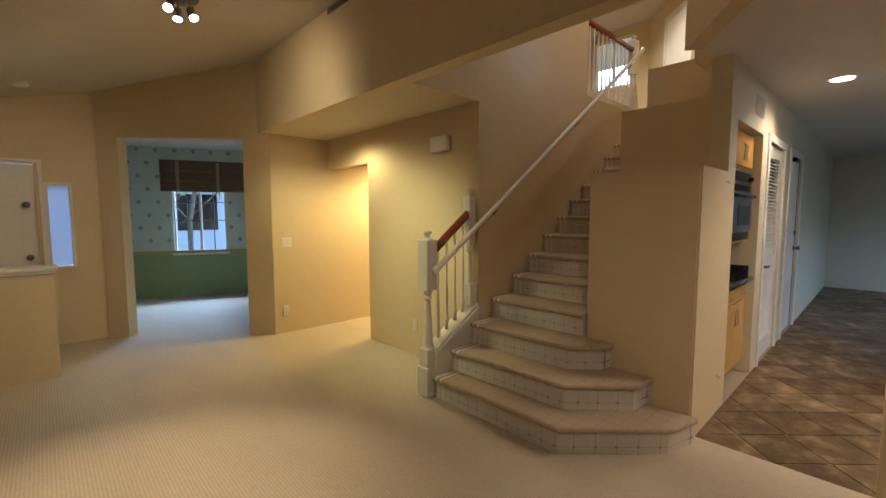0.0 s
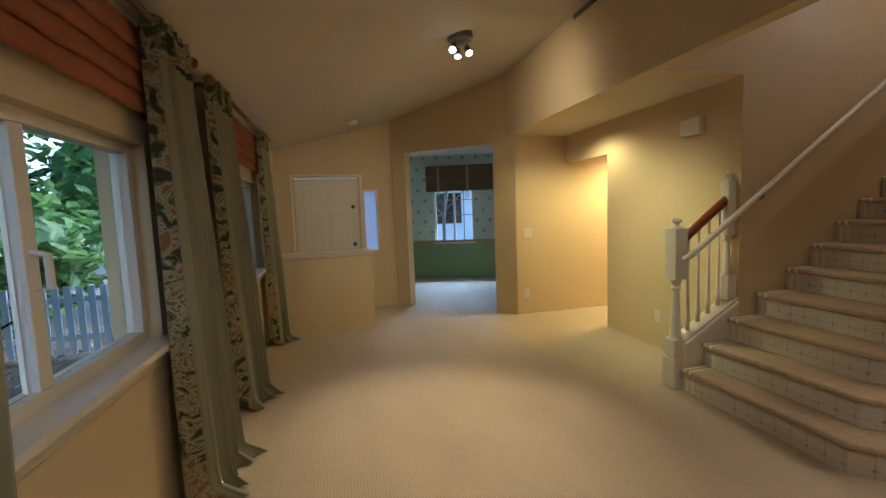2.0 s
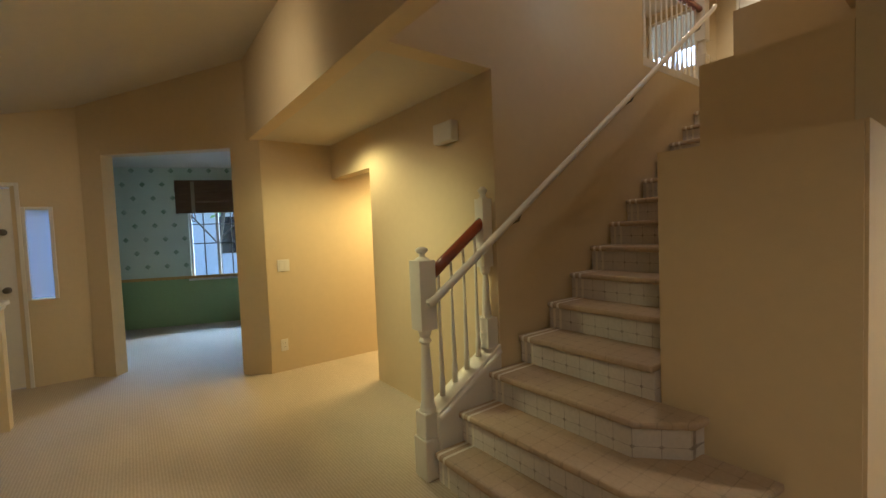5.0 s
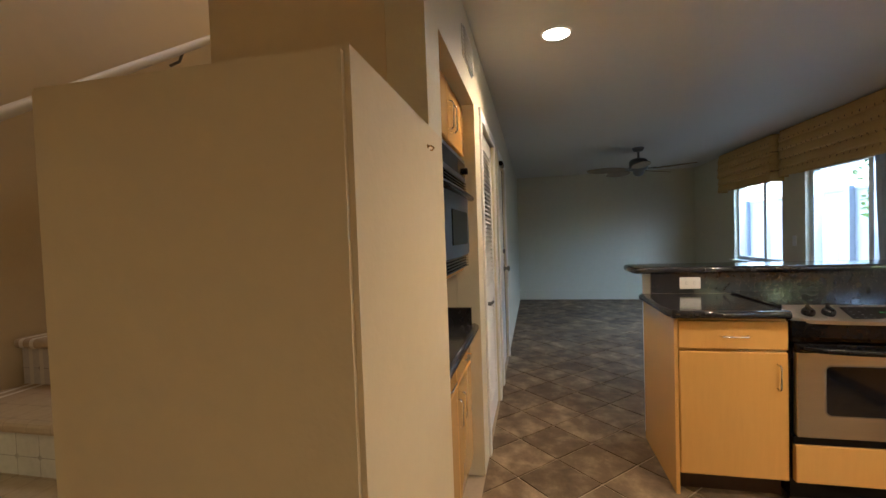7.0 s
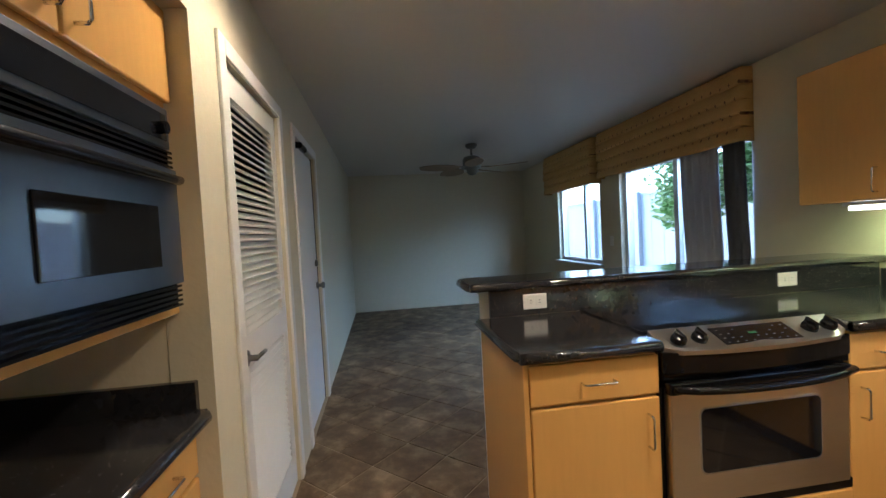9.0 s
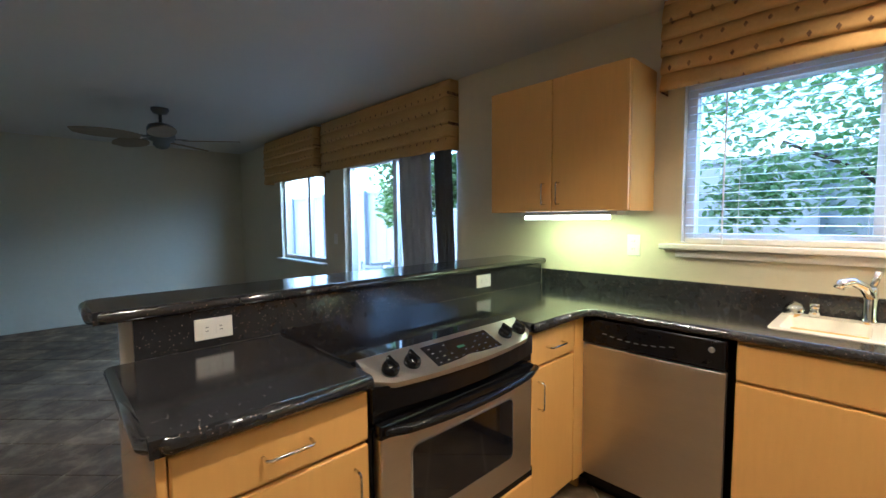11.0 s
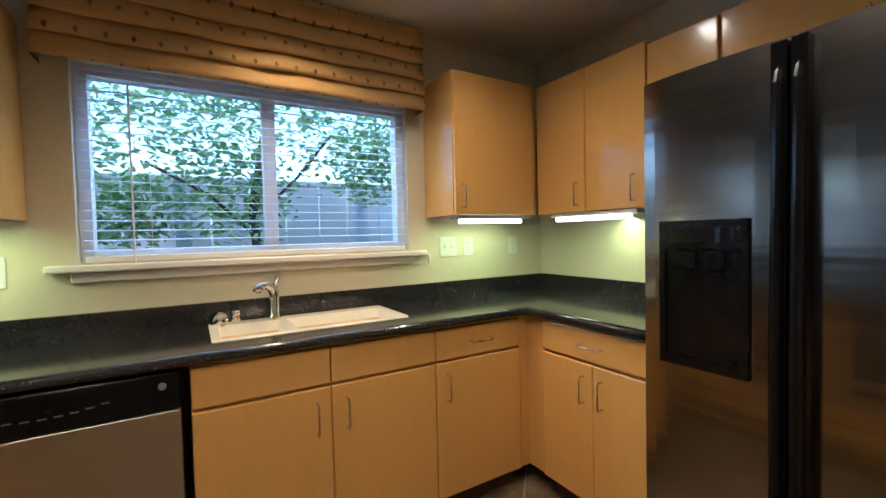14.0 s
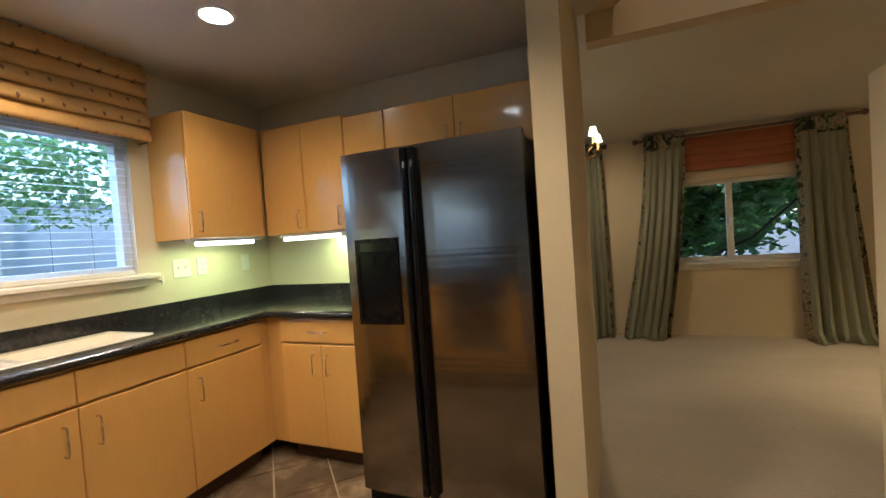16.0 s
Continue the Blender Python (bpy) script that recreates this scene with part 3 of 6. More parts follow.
# stringer, newel, balusters and rails at the foot
bal = thing("stair_balustrade", pose(3.61, 2.72, 0), "white turned stair balustrade with a cherry wood rail", "stair railing")
bm = bmesh.new()
pr = [(0.04, 0), (0.51, 0), (0.51, 0.64), (0.47, 0.62), (0.04, 0.36)]
vs = [[bm.verts.new((x, y, z)) for x, z in pr] for y in (-0.085, 0.035)]
bm.faces.new(vs[0])
bm.faces.new(vs[1][::-1])
for i in range(5):
    j = (i + 1) % 5
    bm.faces.new((vs[0][i], vs[0][j], vs[1][j], vs[1][i]))
part("stringer", bm, "white", bal, bevel=0.006)
bm = bmesh.new()
tube(bm, [(0.04, -0.09, 0.33), (0.50, -0.09, 0.60)], 0.014)
part("stringer_trim", bm, "white", bal)


def newel(x, y, z0, z1, h, parent, name="newel_post"):
    bm = bmesh.new()
    box(bm, x - 0.06, x + 0.06, y - 0.06, y + 0.06, z0, z0 + 0.22)
    box(bm, x - 0.05, x + 0.05, y - 0.05, y + 0.05, z0 + 0.22, z0 + 0.36)
    soften(bm, 0.005, 1)
    lathe(bm, [(0.048, z0 + 0.36), (0.040, z0 + 0.38), (0.036, z0 + 0.42), (0.024, z0 + 0.70), (0.022, z0 + 0.72), (0.036, z0 + 0.735), (0.026, z0 + 0.755), (0.04, z1)], 16, (x, y, 0))
    box(bm, x - 0.05, x + 0.05, y - 0.05, y + 0.05, z1, h - 0.07)
    lathe(bm, [(0.045, h - 0.07), (0.03, h - 0.058), (0.016, h - 0.05), (0.018, h - 0.035), (0.034, h - 0.022), (0.034, h - 0.01), (0.015, h)], 16, (x, y, 0))
    part(name, bm, "white", parent, smooth=False)


newel(0.02, -0.01, 0.0, 0.80, 1.24, bal)
bm = bmesh.new()
box(bm, 0.42, 0.50, -0.07, 0.03, 0.62, 0.80)
lathe(bm, [(0.03, 0.80), (0.016, 1.05), (0.03, 1.07), (0.034, 1.10)], 12, (0.46, -0.02, 0))
box(bm, 0.425, 0.495, -0.055, 0.015, 1.10, 1.50)
lathe(bm, [(0.03, 1.50), (0.015, 1.52), (0.03, 1.55), (0.012, 1.57)], 12, (0.46, -0.02, 0))
part("wall_newel", bm, "white", bal)
for i in range(4):
    x = 0.115 + i * 0.09
    zb, zt = 0.37 + (x - 0.04) * 0.6, 1.07 + (x - 0.07) * 0.72
    bm = bmesh.new()
    lathe(bm, [(0.016, zb), (0.016, zb + 0.10), (0.011, zb + 0.12), (0.014, zb + 0.16), (0.008, zb + 0.38), (0.008, zt)], 10, (x, -0.02, 0))
    part("baluster", bm, "white", bal, smooth=True)
bm = bmesh.new()
tube(bm, [(0.065, -0.02, 1.085), (0.20, -0.02, 1.185), (0.42, -0.02, 1.345), (0.46, -0.02, 1.375)], 0.032, 12)
part("hand_rail", bm, "rail", bal, "polished cherry wood rail", smooth=True)

hr = thing("wall_handrail", pose(3.62, 2.56, 0), "long white round handrail on the stair wall", "handrail")
bm = bmesh.new()
tube(bm, [(-0.06, 0, 0.965), (-0.02, 0, 0.98), (3.36, 0, 3.325), (3.40, 0, 3.37)], 0.021, 12)
part("pipe", bm, "white", hr, smooth=True)
for x in (0.62, 1.9, 3.1):
    bm = bmesh.new()
    z = 0.98 + (x + 0.02) * 0.694
    tube(bm, [(x, 0, z - 0.02), (x, 0.02, z - 0.06), (x, 0.078, z - 0.075)], 0.007)
    part("bracket", bm, "pewter", hr)

gd = thing("landing_balustrade", pose(5.82, 2.70, 2.60), "white landing balustrade with slim balusters and cherry rail", "stair railing")
bm = bmesh.new()
box(bm, 0.0, 1.25, -0.06, 0.05, 0.003, 0.07)
part("base_rail", bm, "white", gd, bevel=0.005)
bm = bmesh.new()
tube(bm, [(-0.02, 0, 0.80), (1.22, 0, 0.80)], 0.032, 10)
part("hand_rail", bm, "rail", gd, "polished cherry wood rail", smooth=True)
for i in range(12):
    bm = bmesh.new()
    lathe(bm, [(0.016, 0.07), (0.016, 0.17), (0.011, 0.19), (0.008, 0.5), (0.008, 0.78)], 8, (0.05 + i * 0.097, 0, 0))
    part("baluster", bm, "white", gd)
newel(1.26, 0, 0.003, 0.50, 0.98, gd)


# ---- kitchen cabinets ----
build_at(KITCHEN)


def handle(parent, x, z, upright, y=-0.024, length=0.115):
    """A bent wire pull on a front that faces -y."""
    bm = bmesh.new()
    h = length / 2
    if upright:
        pts = [(x, y + 0.004, z - h), (x, y - 0.022, z - h), (x, y - 0.028, z - h + 0.008), (x, y - 0.028, z + h - 0.008), (x, y - 0.022, z + h), (x, y + 0.004, z + h)]
    else:
        pts = [(x - h, y + 0.004, z), (x - h, y - 0.022, z), (x - h + 0.008, y - 0.028, z), (x + h - 0.008, y - 0.028, z), (x + h, y - 0.022, z), (x + h, y + 0.004, z)]
    tube(bm, pts, 0.0042, 6)
    part("handle", bm, "chrome", parent, "chrome bar handle", smooth=True)


def front(parent, name, x0, x1, z0, z1, pull=None):
    """A door or drawer front, 20 mm proud of the carcass, with an optional pull (x, z, upright)."""
    bm = bmesh.new()
    box(bm, x0 + 0.0015, x1 - 0.0015, -0.021, -0.001, z0 + 0.0015, z1 - 0.0015)
    ob = part(name, bm, "maple", parent, bevel=0.006)
    if pull:
        handle(ob, *pull)
    return ob


def cabinet(name, m, w, z0, z1, depth, fronts, label, toe=True, group="", sides=True):
    """A cabinet whose carcass front is the local plane y = 0, facing -y; fronts: (kind, x0, x1, z0, z1, pull)."""
    cab = thing(name, m, label, "cabinet", group)
    bm = bmesh.new()
    box(bm, 0.001, w - 0.001, 0.0, depth, z0, z1)
    part("body", bm, "maple", cab)
    if toe:
        bm = bmesh.new()
        box(bm, 0.001, w - 0.001, 0.055, depth - 0.01, 0.0, z0 - 0.002)
        part("toe_board", bm, "toe", cab, "dark toe board")
    for kind, x0, x1, a, b, pull in fronts:
        front(cab, kind, x0, x1, a, b, pull)
    return cab


DZ, TZ = (0.105, 0.715), (0.722, 0.862)
BASE = "maple base cabinet with smooth glossy fronts and chrome bar handles"
G1, G2 = "base cabinets", "wall cabinets"
YB, XP, XW = -1.486, 5.811, 3.729


def south(x_right):
    """Carcass plane of the sink run: it faces +y, so local x runs towards -x from x_right."""
    return pose(x_right, YB, 0, 0, 0, 180)


cabinet("base_cabinet", south(4.28), 0.48, 0.10, 0.87, 0.50, [("drawer", 0, 0.48, *TZ, (0.24, 0.79, False)), ("door", 0, 0.48, *DZ, (0.055, 0.60, True))], BASE, group=G1)
cabinet("sink_cabinet", south(5.195), 0.914, 0.10, 0.87, 0.50, [("drawer_front", 0, 0.457, *TZ, None), ("drawer_front", 0.457, 0.914, *TZ, None),
        ("door", 0, 0.457, *DZ, (0.40, 0.60, True)), ("door", 0.457, 0.914, *DZ, (0.515, 0.60, True))], "maple sink cabinet with two doors and plain false drawers", group=G1)
# fridge run faces +x: local x runs towards +y
cabinet("base_cabinet", pose(XW, -1.37, 0, 0, 0, 90), 0.59, 0.10, 0.87, 0.56, [("drawer", 0, 0.59, *TZ, (0.29, 0.79, False)), ("door", 0, 0.295, *DZ, (0.25, 0.60, True)),
        ("door", 0.295, 0.59, *DZ, (0.345, 0.60, True))], "two-door maple base cabinet with wide drawer beside the fridge", group=G1)
# peninsula faces -x: local x runs towards -y
cabinet("base_cabinet", pose(XP, 0.205, 0, 0, 0, -90), 0.468, 0.10, 0.87, 0.54, [("drawer", 0, 0.468, *TZ, (0.24, 0.79, False)), ("door", 0, 0.468, *DZ, (0.42, 0.60, True))],
        "maple base cabinet with drawer and door on the peninsula", group=G1)
cabinet("base_cabinet", pose(XP, -1.032, 0, 0, 0, -90), 0.34, 0.10, 0.87, 0.54, [("drawer", 0, 0.34, *TZ, (0.17, 0.79, False)), ("door", 0, 0.34, *DZ, (0.05, 0.60, True))],
        "narrow maple base cabinet between the stove and the corner", group=G1)
for nm, d in (("filler_strip", (5.832, 5.87, YB - 0.02, YB, 0.0, 0.868)), ("filler_strip", (XP - 0.02, XP, -1.484, -1.374, 0.10, 0.868)),
              ("filler_strip", (3.712, 3.797, YB - 0.3, YB, 0.10, 0.868)), ("filler_strip", (XW - 0.02, XW, -1.484, -1.372, 0.10, 0.868))):
    bm = bmesh.new()
    cx, cy = (d[0] + d[1]) / 2, (d[2] + d[3]) / 2
    box(bm, d[0] - cx, d[1] - cx, d[2] - cy, d[3] - cy, d[4], d[5])
    ob = tagged(part(nm, bm, "maple"), "plain maple filler strip closing the corner between cabinets", "cabinet trim")
    ob.location = Vector((cx, cy, 0)) + KITCHEN
pan = tagged(block("end_panel", (-0.30, 0.285, 0, 0.018, 0, 0.87), "maple", bevel=0.002), "flat maple end panel closing the peninsula", "cabinet panel")
pan.location = Vector((6.09, 0.207, 0)) + KITCHEN
fil = tagged(block("filler_strip", (-0.02, 0.0, 0, 0.085, 1.76, 2.075), "maple", bevel=0.002), "narrow maple filler panel beside the cabinets over the fridge", "cabinet trim")
fil.location = Vector((3.469, 0.195, 0)) + KITCHEN

WALLC = "maple wall cabinet with one glossy door"
cabinet("wall_cabinet", pose(6.53, -1.69, 0, 0, 0, 180), 0.845, 1.36, 2.075, 0.297, [("door", 0, 0.425, 1.36, 2.075, (0.38, 1.46, True)), ("door", 0.425, 0.845, 1.36, 2.075, (0.47, 1.46, True))],
        "two-door maple wall cabinet above the corner counter", toe=False, group=G2)
cabinet("wall_cabinet", pose(4.032, -1.69, 0, 0, 0, 180), 0.56, 1.375, 2.10, 0.297, [("door", 0, 0.53, 1.375, 2.10, (0.045, 1.47, True))], WALLC + " beside the window", toe=False, group=G2)
cabinet("wall_cabinet", pose(3.449, -1.68, 0, 0, 0, 90), 0.67, 1.375, 2.095, 0.296, [("door", 0, 0.34, 1.375, 2.095, (0.295, 1.47, True)), ("door", 0.34, 0.67, 1.375, 2.095, (0.615, 1.47, True))],
        "two-door maple wall cabinet next to the fridge", toe=False, group=G2)
cabinet("over_fridge_cabinet", pose(3.449, -1.005, 0, 0, 0, 90), 0.29, 1.76, 2.075, 0.296, [("door", 0, 0.29, 1.76, 2.075, None)], "small maple cabinet without handle over the fridge", toe=False, group=G2)
cabinet("over_fridge_cabinet", pose(3.449, -0.71, 0, 0, 0, 90), 0.90, 1.76, 2.075, 0.296, [("door", 0, 0.445, 1.76, 2.075, (0.405, 1.85, True)), ("door", 0.445, 0.90, 1.76, 2.075, (0.49, 1.85, True))],
        "wide low maple cabinet with two doors over the fridge", toe=False, group=G2)

# worktops
ZT0, ZT1 = 0.874, 0.912
SX0, SX1, SY0, SY1 = 4.35, 5.12, -1.945, -1.59
wt = thing("worktop", pose(4.8, -1.7, 0), "polished black stone worktop with pale flecks and rounded edge", "countertop")


def slab(parent, rects, z0, z1, ox, oy, name="slab", mat="stone", bevel=0.0):
    bm = bmesh.new()
    for x0, x1, y0, y1 in rects:
        box(bm, x0 - ox, x1 - ox, y0 - oy, y1 - oy, z0, z1)
    return part(name, bm, mat, parent, bevel=bevel)


YE, XE, XPE = -1.455, 3.765, 5.775
gx, gy = [3.152, XE, SX0, SX1, XPE, 6.355], [-1.988, SY0, SY1, YE, -1.03, -0.70]
cells = {(i, j) for i in range(5) for j in range(3) if (i, j) != (2, 1)} | {(0, 3), (0, 4), (4, 3)}
bm = bmesh.new()
grid = {}
for i, x in enumerate(gx):
    for j, y in enumerate(gy):
        for k, z in enumerate((ZT0, ZT1)):
            grid[i, j, k] = (x - 4.8, y + 1.7, z)
used = {}


def gv(*key):
    if key not in used:
        used[key] = bm.verts.new(grid[key])
    return used[key]


for i, j in sorted(cells):
    for k in (0, 1):
        bm.faces.new((gv(i, j, k), gv(i + 1, j, k), gv(i + 1, j + 1, k), gv(i, j + 1, k)))
    for (di, dj), (p, q) in (((-1, 0), ((0, 0), (0, 1))), ((1, 0), ((1, 0), (1, 1))), ((0, -1), ((0, 0), (1, 0))), ((0, 1), ((0, 1), (1, 1)))):
        if (i + di, j + dj) not in cells:
            bm.faces.new((gv(i + p[0], j + p[1], 0), gv(i + q[0], j + q[1], 0), gv(i + q[0], j + q[1], 1), gv(i + p[0], j + p[1], 1)))
part("slab", bm, "stone", wt)
bm = bmesh.new()
for pts in ([(XE, -0.70), (XE, YE + 0.03), (XE + 0.03, YE), (XPE - 0.05, YE), (XPE, YE + 0.05), (XPE, -1.03)],):
    tube(bm, [(x - 4.8, y + 1.7, (ZT0 + ZT1) / 2) for x, y in pts], 0.0195, 12)
part("bullnose", bm, "stone", wt, smooth=True)
bm = bmesh.new()
box(bm, 3.152 - 4.8, 3.172 - 4.8, -1.966 + 1.7, -0.70 + 1.7, ZT1, 1.005)
box(bm, 3.152 - 4.8, 6.355 - 4.8, -1.988 + 1.7, -1.966 + 1.7, ZT1, 1.005)
part("backsplash", bm, "stone", wt)
bm = bmesh.new()
prism(bm, [(XPE - 4.8, -1.404 + 1.7), (XPE - 4.85, YE + 1.7), (XPE - 4.8, YE + 1.7)], ZT0, ZT1)
part("corner_piece", bm, "stone", wt)

wt2 = thing("peninsula_worktop", pose(6.0, -0.03, 0), "polished black stone worktop on the end of the peninsula", "countertop")
bm = bmesh.new()
box(bm, XPE - 6.0, 6.355 - 6.0, -0.26 + 0.03, 0.235 + 0.03, ZT0, ZT1)
part("slab", bm, "stone", wt2)
bm = bmesh.new()
tube(bm, [(x - 6.0, y + 0.03, (ZT0 + ZT1) / 2) for x, y in ((XPE, -0.26), (XPE, 0.20), (XPE + 0.04, 0.235), (6.355, 0.235))], 0.0195, 12)
part("bullnose", bm, "stone", wt2, smooth=True)

# raised bar
bm = bmesh.new()
box(bm, 6.38, 6.55, -1.985, 0.12, 0, 1.03)
structure("wall_bar", bm, "wall_k")
bm = bmesh.new()
tube(bm, [(6.465, 0.12, 0.0), (6.465, 0.12, 1.03)], 0.0845, 16)
structure("trim_bar_end", bm, "white", smooth=True)
bt = thing("bar_top", pose(6.46, -0.85, 0), "raised black stone bar top with pale flecks", "countertop")
bm = bmesh.new()
box(bm, -0.105, 0.17, -1.135, 1.12, 1.035, 1.073)
part("slab", bm, "stone", bt)
bm = bmesh.new()
tube(bm, [(-0.105, -1.135, 1.054), (-0.105, 1.09, 1.054), (-0.075, 1.12, 1.054), (0.14, 1.12, 1.054), (0.17, 1.09, 1.054), (0.17, -1.135, 1.054)], 0.0195, 12)
part("bullnose", bm, "stone", bt, smooth=True)
bm = bmesh.new()
box(bm, -0.105, -0.083, -1.11, 1.03, 0.9125, 1.035)
part("backsplash", bm, "stone", bt)


# sink, tap
def sink():
    s = thing("kitchen_sink", pose(4.735, -1.765, 0.912), "double-bowl beige kitchen sink set into the black counter", "sink")
    bm = bmesh.new()
    X, Y = 0.39, 0.18
    xs = [-X, -X + 0.03, 0.085, 0.115, X - 0.03, X]
    ys = [-Y, -Y + 0.07, Y - 0.025, Y]
    bowls = {(1, 1): -0.17, (3, 1): -0.14}
    g = [[bm.verts.new((x, y, 0.004)) for y in ys] for x in xs]
    for i in range(5):
        for j in range(3):
            q = (g[i][j], g[i + 1][j], g[i + 1][j + 1], g[i][j + 1])
            if (i, j) in bowls:
                d = bowls[i, j]
                lo = [bm.verts.new((v.co.x + (0.025 if k in (0, 3) else -0.025), v.co.y + (0.025 if k < 2 else -0.025), d)) for k, v in enumerate(q)]
                bm.faces.new(lo)
                for k in range(4):
                    bm.faces.new((q[k], q[(k + 1) % 4], lo[(k + 1) % 4], lo[k]))
            else:
                bm.faces.new(q)
    edge = [e for e in bm.edges if e.is_boundary]
    ex = bmesh.ops.extrude_edge_only(bm, edges=edge)
    for v in [v for v in ex["geom"] if isinstance(v, bmesh.types.BMVert)]:
        v.co.z = -0.03
    bm.normal_update()
    upright = [e for e in bm.edges if abs(e.verts[0].co.z - e.verts[1].co.z) > 0.02]
    bmesh.ops.bevel(bm, geom=upright, offset=0.027, segments=5, affect="EDGES", profile=0.5, clamp_overlap=True)
    soften(bm, 0.005, 2)
    part("basin", bm, "sink", s, smooth=True)
    for x in (-0.16, 0.25):
        bm = bmesh.new()
        lathe(bm, [(0.04, -0.168 if x < 0 else -0.139), (0.036, -0.163 if x < 0 else -0.134)], 16, (x, 0, 0))
        part("drain", bm, "chrome", s)
    f = thing("kitchen_faucet", pose(4.862, -1.90, 0.916), "chrome single-lever kitchen faucet with a pull-out spray spout", "faucet")
    bm = bmesh.new()
    lathe(bm, [(0.028, 0), (0.026, 0.012), (0.021, 0.02), (0.021, 0.12), (0.018, 0.14)], 16)
    part("body", bm, "chrome", f, smooth=True)
    bm = bmesh.new()
    tube(bm, [(0, 0.005, 0.10), (0.02, 0.035, 0.145), (0.05, 0.07, 0.163), (0.08, 0.10, 0.155), (0.085, 0.105, 0.14)], 0.017, 12)
    part("spout", bm, "chrome", f, smooth=True)
    bm = bmesh.new()
    tube(bm, [(0, 0, 0.135), (-0.012, -0.006, 0.17), (-0.018, -0.01, 0.20)], 0.012, 10)
    part("lever", bm, "chrome", f, smooth=True)
    d = thing("soap_dispenser", pose(5.02, -1.905, 0.916), "short chrome air gap cap on the sink deck", "sink fitting")
    bm = bmesh.new()
    lathe(bm, [(0.018, 0), (0.018, 0.03), (0.014, 0.034), (0.018, 0.038), (0.018, 0.05), (0.012, 0.054)], 14)
    part("cap", bm, "chrome", d, smooth=True)
    k = thing("sink_stopper", pose(5.085, -1.90, 0.934), "chrome and black sink strainer leaning on the sink deck", "sink fitting")
    bm = bmesh.new()
    lathe(bm, [(0.036, 0), (0.036, 0.008), (0.02, 0.014), (0.008, 0.03)], 16)
    ob = part("strainer", bm, "chrome", k, smooth=True)
    ob.rotation_euler = (radians(-55), radians(25), 0)


sink()


def rounded_plate(bm, x0, x1, z0, z1, r, y0, y1):
    """A thin plate in the xz plane with rounded corners."""
    pts = []
    for cx, cz, a0 in ((x1 - r, z1 - r, 0), (x0 + r, z1 - r, 90), (x0 + r, z0 + r, 180), (x1 - r, z0 + r, 270)):
        for k in range(6):
            a = radians(a0 + 18 * k)
            pts.append((cx + r * math.cos(a), cz + r * math.sin(a)))
    f = [bm.verts.new((x, y0, z)) for x, z in pts]
    g = [bm.verts.new((x, y1, z)) for x, z in pts]
    bm.faces.new(f)
    bm.faces.new(g[::-1])
    for k in range(len(pts)):
        j = (k + 1) % len(pts)
        bm.faces.new((f[k], g[k], g[j], f[j]))


